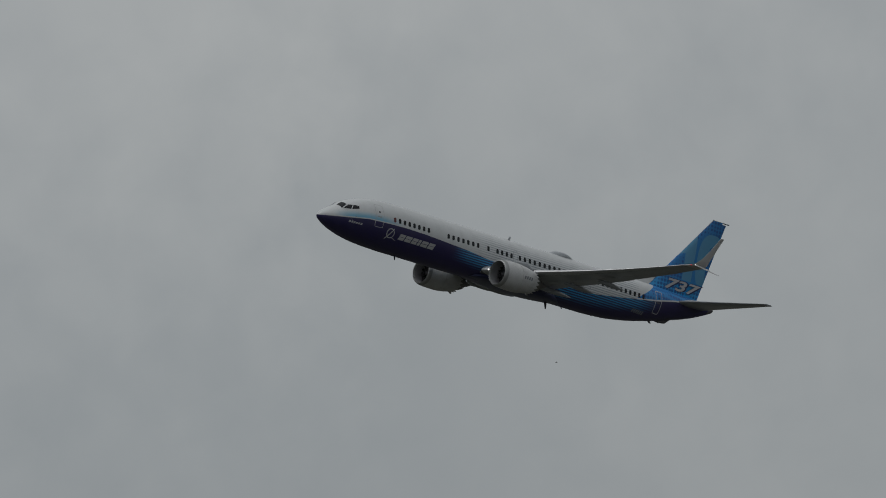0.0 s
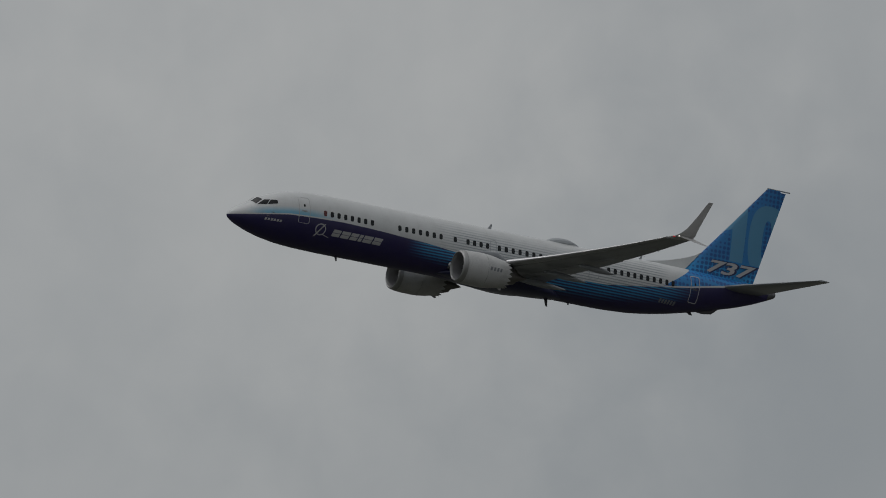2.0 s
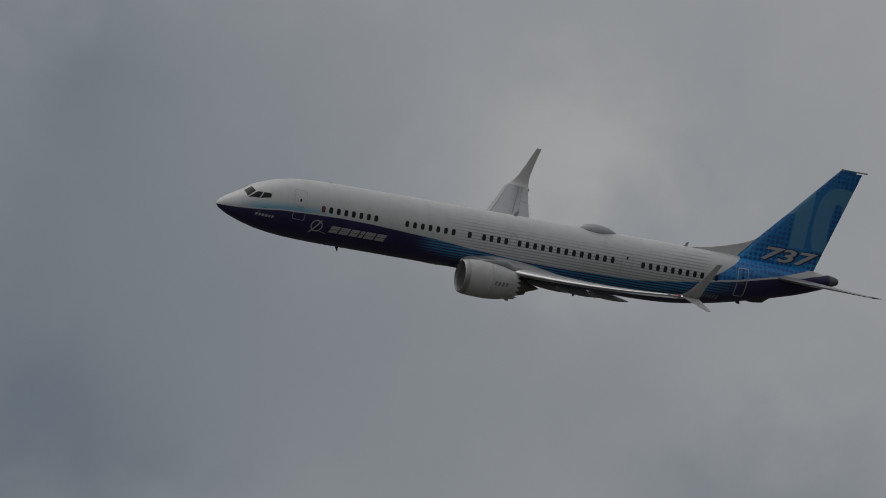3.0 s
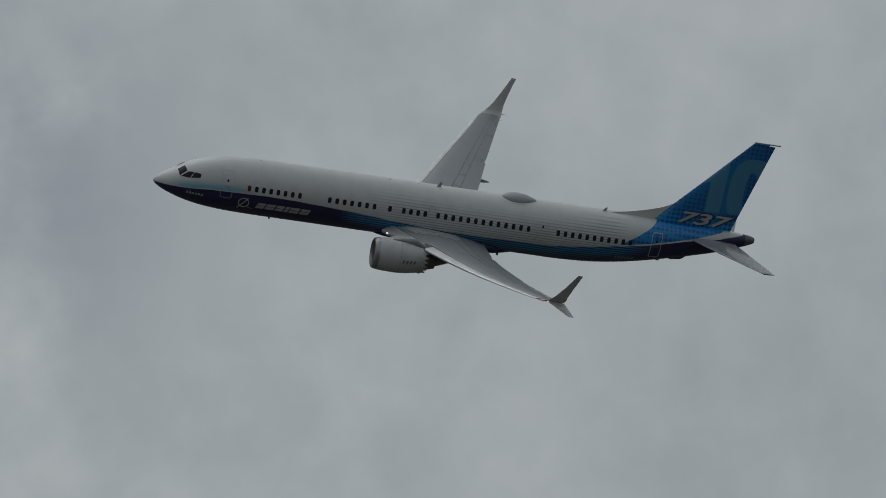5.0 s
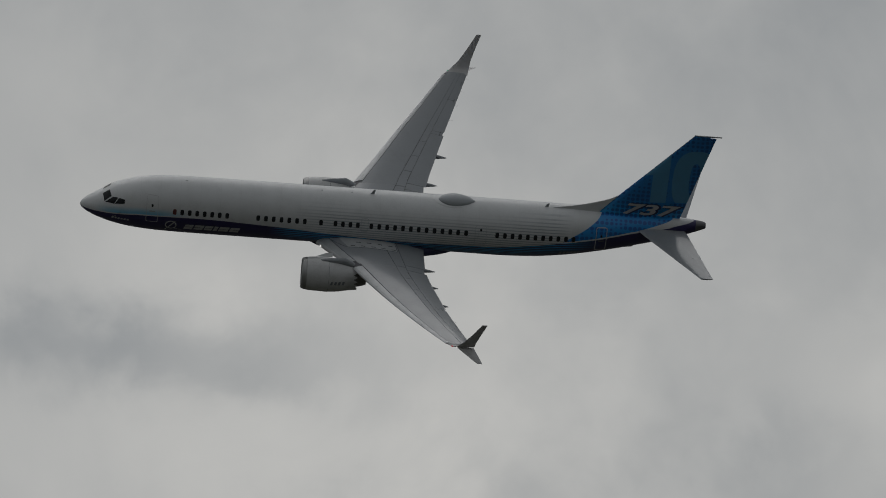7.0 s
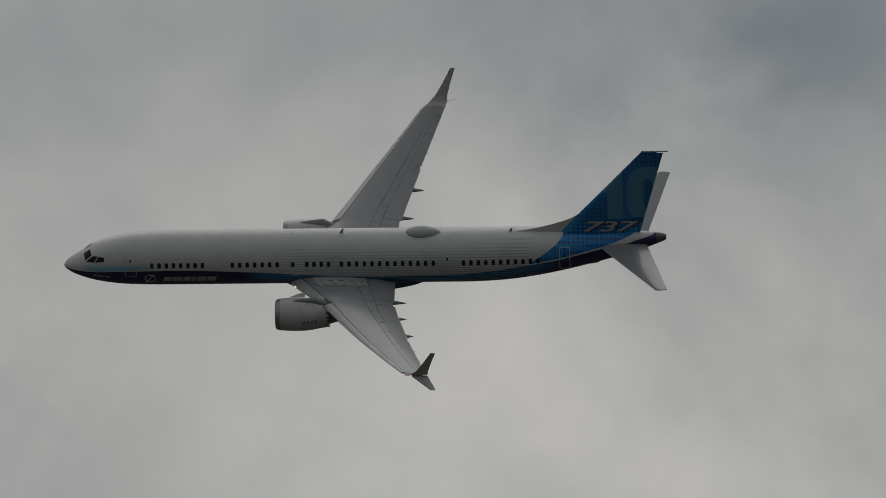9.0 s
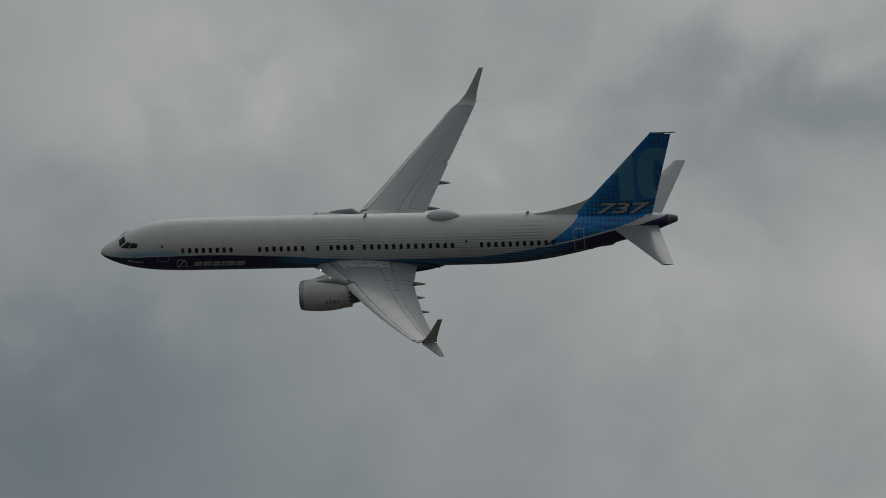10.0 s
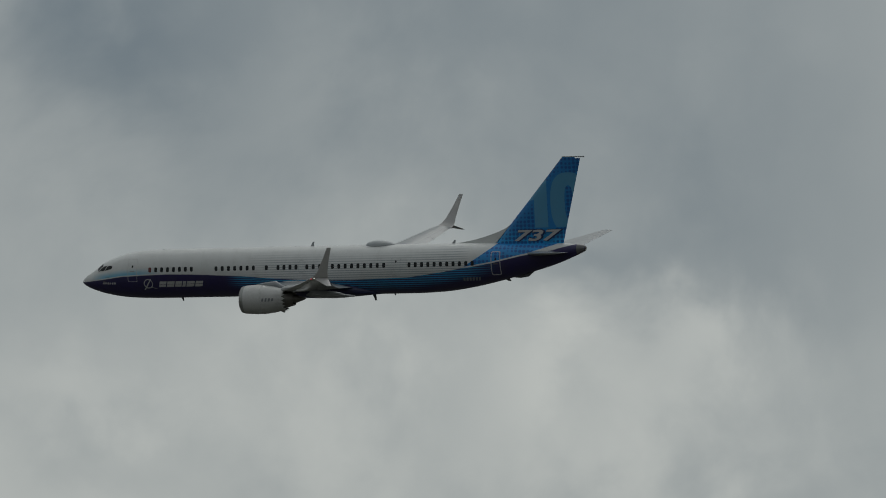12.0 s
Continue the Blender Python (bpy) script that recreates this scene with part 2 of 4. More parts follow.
def fuselage_paint():
    mat, tree, shader, coord, wear = material("fuselage_paint", rough=0.46, coat=0.10)
    split = tree.nodes.new("ShaderNodeSeparateXYZ")
    tree.links.new(coord, split.inputs[0])
    x = Sock(tree, split.outputs[0]) + MID
    z = Sock(tree, split.outputs[2])
    edge = x.line([(0, -0.52), (2, -0.25), (4, 0.05), (6, 0.14), (8, 0.20), (10, 0.16), (12, 0.07), (14.5, -0.10),
                   (17, -0.33), (21, -0.60), (24, -0.62), (29, -0.48), (32, -0.09), (33.8, 0.22), (36, 0.55), (38.5, 1.05),
                   (41, 1.4), (43.6, 1.9)])
    over = z - edge
    band = (z * 5.4).fract()
    stripe = (band - 0.5).absolute().ramp(0.24, 0.30)
    thin = (band - 0.5).absolute().ramp(0.27, 0.36)
    # white upper half with pinstripes and a pale blue fade behind the nose
    pins = thin * x.ramp(14.5, 18) * x.ramp(34.5, 33) * over.ramp(2.3, 1.1) * 0.85
    upper = colour_mix(tree, WHITE, (0.30, 0.33, 0.36), pins)
    nose_fade = over.ramp(0.62, 0.08) * x.ramp(0.8, 2.6) * x.ramp(8.0, 5.0)
    upper = colour_mix(tree, upper, SKY_BLUE, nose_fade * 0.85)
    rings = ((x * 0.72).fract() - 0.5).absolute().ramp(0.485, 0.497) * 0.12
    upper = colour_mix(tree, upper, (0.25, 0.25, 0.25), rings)
    # navy lower half, breaking up into blue stripes
    lit = x.ramp(13.0, 15.0) * x.ramp(37.0, 33.5)
    depth = over.ramp(-1.25, -0.45)
    blue = lit * depth * (stripe * 0.9 + 0.10)
    lower = colour_mix(tree, NAVY, (0.045, 0.30, 0.56), blue)
    base = colour_mix(tree, lower, upper, over.ramp(-0.012, 0.012))
    # tail: dotted blue ahead of and under the fin
    tail_x = z.line([(0.3, 33.7), (1.1, 35.0), (1.75, 36.0), (2.0, 36.3)])
    tail = (x - tail_x).ramp(0.0, 0.04) * (over - x.line([(36.0, 0.06), (38.8, 0.07), (41.6, 0.40)])).ramp(0.0, 0.03) * x.ramp(41.75, 41.7)
    dots = tree.nodes.new("ShaderNodeTexVoronoi")
    dots.inputs["Scale"].default_value, dots.inputs["Randomness"].default_value = 3.0, 0.12
    tree.links.new(coord, dots.inputs["Vector"])
    spots = Sock(tree, dots.outputs["Distance"]).ramp(0.50, 0.38)
    patch = colour_mix(tree, (0.016, 0.25, 0.62), (0.008, 0.085, 0.34), spots * 0.85)
    base = colour_mix(tree, base, patch, tail)
    rim = over.absolute().ramp(0.05, 0.035) * (x.ramp(15, 12).most(x.ramp(33.5, 34.0) * x.ramp(41.5, 41.0)))
    base = colour_mix(tree, base, WHITE, rim)
    finish(tree, shader, base, wear, 0.11)
    return mat


def fin_paint():
    mat, tree, shader, coord, wear = material("fin_paint", rough=0.46, coat=0.10)
    split = tree.nodes.new("ShaderNodeSeparateXYZ")
    tree.links.new(coord, split.inputs[0])
    x = Sock(tree, split.outputs[0]) + MID
    z = Sock(tree, split.outputs[2])
    dots = tree.nodes.new("ShaderNodeTexVoronoi")
    dots.inputs["Scale"].default_value, dots.inputs["Randomness"].default_value = 3.0, 0.12
    tree.links.new(coord, dots.inputs["Vector"])
    spots = Sock(tree, dots.outputs["Distance"]).ramp(0.52, 0.38)
    base = colour_mix(tree, (0.025, 0.35, 0.74), (0.018, 0.195, 0.51), z.ramp(1.8, 3.6))
    base = colour_mix(tree, base, (0.007, 0.080, 0.29), spots * 0.85)
    # the two big pale figures: a one whose flag runs into the leading edge, and a nought cut off by the rudder's edge
    one = ((x - 40.09).absolute().ramp(0.57, 0.54) * z.ramp(3.15, 3.2)).most(x.ramp(40.2, 40.15) * (z - x * 0.35).ramp(-8.38, -8.34)) * (z - x * 0.9).ramp(-29.35, -29.40)
    u, v = ((x - 42.45) / 1.55).absolute(), ((z - 5.15) / 2.5).absolute()
    ring = u.op("POWER", 2.6) + v.op("POWER", 2.6)
    hole = (u * 4.4).op("POWER", 2.6) + (v * 1.75).op("POWER", 2.6)
    nought = ring.ramp(1.0, 0.95) * hole.ramp(0.93, 1.0) * z.ramp(3.15, 3.2)
    base = colour_mix(tree, base, (0.09, 0.295, 0.49), one.most(nought))
    finish(tree, shader, base, wear, 0.05)
    return mat


def plain(*args, **kw):
    return material(*args, **kw)[0]


FUSELAGE = fuselage_paint()
FIN = fin_paint()
WHITE_PAINT = plain("white_paint", WHITE, 0.46, coat=0.1, speck=0.06)
GREY_WING = plain("grey_wing_paint", (0.26, 0.275, 0.292), 0.38, coat=0.45, speck=0.12, scale=0.7)
UNDER_GREY = plain("sealant_grey", (0.10, 0.10, 0.11), 0.6)
BARE_METAL = plain("polished_aluminium", (0.55, 0.55, 0.56), 0.42, metal=0.85)
LIP_METAL = plain("inlet_lip_metal", (0.36, 0.36, 0.36), 0.5, metal=0.7)
DULL_METAL = plain("dull_titanium", (0.20, 0.19, 0.18), 0.45, metal=0.8)
NAVY_PAINT = plain("navy_paint", (0.014, 0.018, 0.075), 0.46, coat=0.1, speck=0.15)
BLACK = plain("black_glass", (0.012, 0.013, 0.016), 0.34)
WINDOW_GLASS = plain("cabin_glass", (0.018, 0.020, 0.024), 0.4)
RED_GLASS = plain("red_shade", (0.12, 0.025, 0.025), 0.4)
DUCT_GREY = plain("duct_grey", (0.26, 0.26, 0.27), 0.5)
FAN_GREY = plain("fan_grey", (0.06, 0.06, 0.065), 0.45, metal=0.5)
TRIM_GREY = plain("door_line_grey", (0.36, 0.38, 0.40), 0.5)
SLAT_GREY = plain("slat_grey", (0.44, 0.45, 0.46), 0.40, metal=0.35, speck=0.18)
TAIL_GREY = plain("tail_cone_grey", (0.15, 0.15, 0.16), 0.45, metal=0.4, speck=0.3)
WALKWAY = plain("walkway_grey", (0.42, 0.43, 0.44), 0.6, speck=0.15)
WINGLET_GREY = plain("winglet_grey", (0.52, 0.51, 0.51), 0.5, speck=0.1)
NACELLE = plain("nacelle_grey", (0.54, 0.54, 0.54), 0.45, coat=0.1, speck=0.22)
MARK_WHITE = plain("marking_white", (0.48, 0.48, 0.49), 0.4)
MARK_GREY = plain("marking_grey", (0.19, 0.20, 0.22), 0.45)
MARK_NAVY = plain("marking_navy", (0.012, 0.03, 0.10), 0.4)


for glass_mat in (BLACK, WINDOW_GLASS):
    glass_mat.node_tree.nodes["Principled BSDF"].inputs["Specular IOR Level"].default_value = 0.22


def lamp_material(name, colour, strength):
    mat = bpy.data.materials.new(name)
    mat.use_nodes = True
    shader = mat.node_tree.nodes["Principled BSDF"]
    shader.inputs["Base Color"].default_value = (*colour, 1)
    shader.inputs["Emission Color"].default_value = (*colour, 1)
    shader.inputs["Emission Strength"].default_value = strength
    return mat


RED_LAMP = lamp_material("red_lamp", (0.7, 0.05, 0.05), 0.3)
GREEN_LAMP = lamp_material("green_lamp", (0.05, 0.6, 0.3), 0.2)
WHITE_LAMP = lamp_material("white_lamp", (1.0, 0.97, 0.9), 0.9)


# ---- mesh helpers ----
def part(name, bm, mat, parent, label="", shift=MID, recalc=True, sharp=35.0):
    """Links a bmesh as one mesh object under parent; x is given from the nose."""
    if recalc:
        bmesh.ops.recalc_face_normals(bm, faces=bm.faces)
    for e in bm.edges:
        if len(e.link_faces) == 2 and e.calc_face_angle(0) > radians(sharp):
            e.smooth = False
    for f in bm.faces:
        f.smooth = True
    if shift:
        bmesh.ops.translate(bm, vec=(-shift, 0, 0), verts=bm.verts)
    mesh = bpy.data.meshes.new(name)
    bm.to_mesh(mesh)
    bm.free()
    mesh.materials.append(mat)
    ob = new(name, mesh)
    ob.parent = parent
    return tagged(ob, label)


def loft(rings, caps=True, closed=True):
    """Skins rings of equally many points."""
    bm = bmesh.new()
    rows = [[bm.verts.new(p) for p in r] for r in rings]
    n = len(rows[0])
    for a, b in zip(rows, rows[1:]):
        for i in range(n if closed else n - 1):
            j = (i + 1) % n
            bm.faces.new((a[i], a[j], b[j], b[i]))
    if caps:
        bm.faces.new(rows[0])
        bm.faces.new(rows[-1])
    return bm


def curve_through(pts):
    """A smooth monotone curve through (x, value) points."""
    xs = [p[0] for p in pts]
    ys = [p[1] for p in pts]
    d = [(ys[i + 1] - ys[i]) / (xs[i + 1] - xs[i]) for i in range(len(xs) - 1)]
    m = [d[0]] + [0 if a * b <= 0 else 2 * a * b / (a + b) for a, b in zip(d, d[1:])] + [d[-1]]

    def value(x):
        if x <= xs[0]:
            return ys[0]
        if x >= xs[-1]:
            return ys[-1]
        i = next(k for k in range(len(xs) - 1) if x <= xs[k + 1])
        h = xs[i + 1] - xs[i]
        s = (x - xs[i]) / h
        return ((2 * s**3 - 3 * s**2 + 1) * ys[i] + (s**3 - 2 * s**2 + s) * h * m[i]
                + (3 * s**2 - 2 * s**3) * ys[i + 1] + (s**3 - s**2) * h * m[i + 1])
    return value


# ---- the airliner's lines ----
top_line = curve_through([(0, -0.56), (0.12, -0.33), (0.5, 0.0), (1.0, 0.30), (1.5, 0.60), (2.0, 0.97), (2.6, 1.24), (3.3, 1.50),
                          (4.2, 1.74), (5.2, 1.89), (7.0, 2.0), (9.0, 2.02), (34.0, 2.02), (38.0, 1.96), (41.5, 1.84), (43.3, 1.69),
                          (43.62, 1.60)])
bottom_line = curve_through([(0, -0.56), (0.12, -0.74), (0.5, -0.98), (1.0, -1.20), (2.0, -1.52), (3.0, -1.74), (4.2, -1.90), (5.5, -1.98),
                             (7.5, -2.02), (29.0, -2.02), (31.5, -1.93), (34.0, -1.62), (36.0, -1.22), (38.0, -0.74), (39.5, -0.34), (41.0, 0.10),
                             (42.4, 0.62), (43.3, 1.02), (43.62, 1.17)])
half_width = curve_through([(0, 0.0), (0.12, 0.26), (0.5, 0.60), (1.0, 0.90), (1.6, 1.16), (2.3, 1.40), (3.2, 1.61), (4.2, 1.75),
                            (5.5, 1.84), (7.5, 1.88), (29.5, 1.88), (32.5, 1.80), (35.0, 1.62), (37.0, 1.38), (39.0, 1.05),
                            (41.0, 0.72), (42.6, 0.46), (43.62, 0.22)])
mid_line = curve_through([(0, -0.56), (1.0, -0.45), (2.2, -0.30), (3.5, -0.12), (5.5, 0.0), (7.0, 0.05), (29.5, 0.05), (33.0, 0.22),
                          (36.0, 0.52), (40.0, 1.05), (43.62, 1.39)])


def skin(x, angle, out=0.0):
    """The point of the fuselage at x, angle degrees down from the crown to starboard."""
    a = radians(angle)
    zm = mid_line(x)
    c = math.cos(a)
    reach = (top_line(x) - zm) if c > 0 else (zm - bottom_line(x))
    return Vector((x, (half_width(x) + out) * math.sin(a), zm + (reach + out) * c))


def skin_angle(x, z):
    zm = mid_line(x)
    reach = (top_line(x) - zm) if z > zm else (zm - bottom_line(x))
    return math.degrees(math.acos(max(-1, min(1, (z - zm) / reach))))


def on_side(x, z, side, out=0.006):
    return skin(x, side * skin_angle(x, z), out)


def side_patch(outline, side, out=0.012, inner=None):
    """A thin plate lying on the fuselage's side, from an outline in x and z; inner makes it a frame."""
    bm = bmesh.new()
    high = [bm.verts.new(on_side(x, z, side, out)) for x, z in outline]
    low = [bm.verts.new(on_side(x, z, side, -0.02)) for x, z in outline]
    n = len(outline)
    if inner:
        high_in = [bm.verts.new(on_side(x, z, side, out)) for x, z in inner]
        low_in = [bm.verts.new(on_side(x, z, side, -0.02)) for x, z in inner]
        for i in range(n):
            j = (i + 1) % n
            bm.faces.new((high[i], high[j], high_in[j], high_in[i]))
            bm.faces.new((high[i], high[j], low[j], low[i]))
            bm.faces.new((high_in[i], high_in[j], low_in[j], low_in[i]))
    else:
        bm.faces.new(high)
        for i in range(n):
            j = (i + 1) % n
            bm.faces.new((high[i], high[j], low[j], low[i]))
    return bm


def side_slab(a, b, c, d, side, out=0.012, nx=3, nz=6):
    """A thin four-cornered plate that follows the fuselage's side."""
    bm = bmesh.new()
    grid = []
    for i in range(nx + 1):
        s = i / nx
        line = []
        for j in range(nz + 1):
            q = j / nz
            x = (1 - q) * ((1 - s) * a[0] + s * b[0]) + q * ((1 - s) * d[0] + s * c[0])
            z = (1 - q) * ((1 - s) * a[1] + s * b[1]) + q * ((1 - s) * d[1] + s * c[1])
            line.append(bm.verts.new(on_side(x, z, side, out)))
        grid.append(line)
    for i in range(nx):
        for j in range(nz):
            bm.faces.new((grid[i][j], grid[i + 1][j], grid[i + 1][j + 1], grid[i][j + 1]))
    return bm


def rounded(x0, x1, z0, z1, r, steps=3, cuts=1):
    """A rounded rectangle in x and z, its long sides cut so that it can bend."""
    pts = []
    for cx, cz, a0 in ((x1 - r, z1 - r, 0), (x0 + r, z1 - r, 90), (x0 + r, z0 + r, 180), (x1 - r, z0 + r, 270)):
        for k in range(steps + 1):
            a = radians(a0 + 90 * k / steps)
            pts.append((cx + r * math.cos(a), cz + r * math.sin(a)))
        if cuts > 1 and a0 in (90, 270):
            za, zb = (z1 - r, z0 + r) if a0 == 90 else (z0 + r, z1 - r)
            for k in range(1, cuts):
                pts.append((x0 if a0 == 90 else x1, za + (zb - za) * k / cuts))
    return pts


# ---- wings ----
def foil(u):
    """Half thickness of the wing profile at chord share u, for unit thickness."""
    return 5 * (0.2969 * math.sqrt(max(u, 0)) - 0.126 * u - 0.3516 * u * u + 0.2843 * u**3 - 0.1036 * u**4)


def plan_curve(pts):
    def value(y):
        for (a, u), (b, v) in zip(pts, pts[1:]):
            if y <= b:
                return u + (v - u) * (y - a) / (b - a)
        return pts[-1][1]
    return value


wing_front = plan_curve([(0.0, 15.9), (1.8, 16.6), (4.9, 18.95), (10.5, 21.95), (16.64, 25.47)])
wing_back = plan_curve([(0.0, 24.1), (1.8, 24.1), (5.6, 24.2), (10.5, 25.42), (16.64, 27.12)])


def wing_height(y):
    return -1.22 + 0.10 * (y - 1.88) + 0.0053 * max(0, y - 1.88) ** 2


def wing_thick(y):
    return 0.145 - 0.045 * min(1, y / 14)


def wing_piece(side, u0, u1, y0, y1, swell=1.0, steps=10, spans=8, drop=0.0):
    """A closed length of wing between two chord shares and two stations."""
    rings = []
    for k in range(spans + 1):
        y = y0 + (y1 - y0) * k / spans
        f, b = wing_front(y), wing_back(y)
        c, h, t = b - f, wing_height(y), wing_thick(y)
        ring = []
        for top in (1, -1):
            for i in range(steps + 1):
                u = u0 + (u1 - u0) * (i if top > 0 else steps - i) / steps
                if u0 == 0:
                    s = (u / u1) ** 1.6
                    u = u1 * s
                camber = 0.02 * (1 - (2 * u - 1) ** 2)
                z = h + c * (camber + top * swell * t * foil(u) * (1.0 if top > 0 else 0.85)) - drop * (u - u0)
                if u0 == 0 and i == 0 and top > 0 or u0 == 0 and top < 0 and i == steps:
                    z = h + c * top * 0.002
                ring.append((f + c * u, side * y, z))
        rings.append(ring)
    return loft(rings)


def wing_point(y, u, top, side, off=0.0):
    f, b = wing_front(y), wing_back(y)
    c = b - f
    camber = 0.02 * (1 - (2 * u - 1) ** 2)
    z = wing_height(y) + c * (camber + top * wing_thick(y) * foil(u) * (1.0 if top > 0 else 0.85)) + top * off
    return (f + c * u, side * y, z)


def blade(points_a, points_b, thick_a, thick_b, axis, steps=8, bulge=None):
    """A thin flying surface from a root chord (front, back) to a tip chord; axis is the thickness direction."""
    rings = []
    axis = Vector(axis)
    stations = bulge or [(0, 0), (1, 0)]
    for s, _ in stations:
        f = Vector(points_a[0]).lerp(Vector(points_b[0]), s)
        b = Vector(points_a[1]).lerp(Vector(points_b[1]), s)
        t = thick_a + (thick_b - thick_a) * s
        c = (b - f).length
        ring = []
        for top in (1, -1):
            for i in range(steps + 1):
                u = (i if top > 0 else steps - i) / steps
                u = u ** 1.5
                ring.append(f.lerp(b, u) + axis * (top * (t * c * foil(u) + 0.002)))
        rings.append(ring)
    return loft(rings)


def foil_piece(root, tip, thick_a, thick_b, axis, u0, u1, s0=0.0, s1=1.0, steps=9, spans=6):
    """The part of a straight-tapered flying surface between two chord shares and two span shares."""
    axis = Vector(axis)
    rings = []
    for k in range(spans + 1):
        s = s0 + (s1 - s0) * k / spans
        f, b = Vector(root[0]).lerp(Vector(tip[0]), s), Vector(root[1]).lerp(Vector(tip[1]), s)
        t = (thick_a + (thick_b - thick_a) * s) * (b - f).length
        ring = []
        for top in (1, -1):
            for i in range(steps + 1):
                q = (i if top > 0 else steps - i) / steps
                u = u0 + (u1 - u0) * (q ** 1.6 if u0 == 0 else q)
                ring.append(f.lerp(b, u) + axis * (top * (t * foil(u) + 0.010)))
        rings.append(ring)
    return loft(rings)


FLEXED = []  # wings that bend up under load, with their side
RAISED = []  # spoilers that lift in the roll: part, hinge point, hinge axis


def build_wing(side, thing):
    red = RED_LAMP if side < 0 else GREEN_LAMP
    wing = part("wing", wing_piece(side, 0.03, 0.93, 0.5, 16.2, swell=0.88, spans=10), UNDER_GREY, thing,
                "light grey swept wing with a bright leading edge")
    FLEXED.append((wing, side))
    part("inner_slat", wing_piece(side, 0.0, 0.105, 1.7, 4.55, spans=4), SLAT_GREY, wing, "light grey leading edge flap")
    for a, b in ((5.2, 7.9), (7.93, 10.7), (10.73, 13.4), (13.43, 16.3)):
        part("slat", wing_piece(side, 0.0, 0.13, a, b, spans=3), SLAT_GREY, wing, "light grey leading edge slat")
    for a, b in ((1.75, 4.5), (5.22, 16.28)):
        part("leading_edge_strip", wing_piece(side, 0.0, 0.022, a, b, swell=1.06, steps=5, spans=8), BARE_METAL, wing, "thin bare metal leading edge")
    part("wing_skin", wing_piece(side, 0.115, 0.60, 1.2, 4.9, spans=4), GREY_WING, wing)
    part("wing_skin", wing_piece(side, 0.142, 0.60, 4.905, 16.5, spans=10), GREY_WING, wing)
    for a, b in ((1.7, 4.87), (4.9, 6.5), (6.53, 8.1), (8.13, 9.6)):
        spoiler = part("spoiler", wing_piece(side, 0.609, 0.735, a, b, spans=2), GREY_WING, wing)
        if side > 0 and a > 4.5:
            ends = [Vector(wing_point(y, 0.609, 1, side)) - Vector((MID, 0, 0)) for y in (a, b)]
            RAISED.append((spoiler, ends[0], (ends[1] - ends[0]).normalized()))
    part("inner_flap", wing_piece(side, 0.742, 1.0, 1.6, 4.6, spans=3), GREY_WING, wing)
    part("outer_flap", wing_piece(side, 0.742, 1.015, 5.3, 10.5, spans=4), GREY_WING, wing)
    part("trailing_skin", wing_piece(side, 0.609, 0.735, 9.63, 16.5, spans=4), GREY_WING, wing)
    part("trailing_skin", wing_piece(side, 0.742, 0.985, 10.52, 10.78, spans=1), GREY_WING, wing)
    part("aileron", wing_piece(side, 0.742, 1.0, 10.8, 13.9, spans=3), GREY_WING, wing)
    part("trailing_skin", wing_piece(side, 0.742, 1.0, 13.93, 16.5, spans=3), GREY_WING, wing)
    part("thrust_gate", wing_piece(side, 0.742, 0.985, 4.63, 5.27, spans=2), GREY_WING, wing)
    # flap track fairings
    for y, long in ((3.6, 1.0), (6.2, 0.95), (9.0, 0.88)):
        rings = []
        f, b = wing_front(y), wing_back(y)
        c, h = b - f, wing_height(y)
        start, end = f + 0.45 * c, b + 0.80 * long
        for k in range(13):
            s = k / 12
            x = start + (end - start) * s
            w = 0.21 * long * math.sin(math.pi * min(1, 0.08 + 0.92 * s) ** 0.95) ** 0.8 + 0.03
            d = 0.36 * long * math.sin(math.pi * min(1, 0.06 + 0.94 * s) ** 0.9) ** 0.8 + 0.03
            zc = h - 0.05 * c - 0.19 - 0.17 * s
            rings.append([(x, side * y + w * math.cos(a), zc + d * 0.6 * math.sin(a)) for a in np.linspace(0, 2 * math.pi, 13)[:-1]])
        part("flap_track_fairing", loft(rings), GREY_WING, wing)
    # pale walkway at the root with its dashes
    bm = bmesh.new()
    grid = [[bm.verts.new(wing_point(y, u, 1, side, 0.006)) for y in np.linspace(1.7, 2.9, 4)] for u in np.linspace(0.2, 0.72, 14)]
    for ra, rb in zip(grid, grid[1:]):
        for j in range(3):
            bm.faces.new((ra[j], ra[j + 1], rb[j + 1], rb[j]))
    part("walkway", bm, WALKWAY, wing, "pale grey walkway panel")
    for y, u0, count in ((2.28, 0.33, 4), (2.72, 0.24, 5)):
        for k in range(count):
            u = u0 + 0.105 * k
            bm = bmesh.new()
            bm.faces.new([bm.verts.new(wing_point(yy, uu, 1, side, 0.014)) for yy, uu in ((y, u), (y, u + 0.045), (y + 0.07, u + 0.045), (y + 0.07, u))])
            part("walkway_mark", bm, BLACK, wing, "black walkway dash")
    # black edge line of the walkway
    edge = [(1.95, 0.12), (2.3, 0.135), (2.7, 0.165), (2.9, 0.20), (2.93, 0.30), (2.93, 0.40), (2.93, 0.52), (2.93, 0.64), (2.93, 0.72), (2.5, 0.725), (2.0, 0.73)]
    bm = bmesh.new()
    pair = [[bm.verts.new(wing_point(y + dy, u + du, 1, side, 0.012)) for dy, du in ((0, 0), (0.045, -0.006))] for y, u in edge]
    for (a, b), (c, d) in zip(pair, pair[1:]):
        bm.faces.new((a, b, d, c))
    part("walkway_line", bm, UNDER_GREY, wing, "dark walkway edge line")
    # split winglet
    zt = wing_height(16.64)
    rings = []
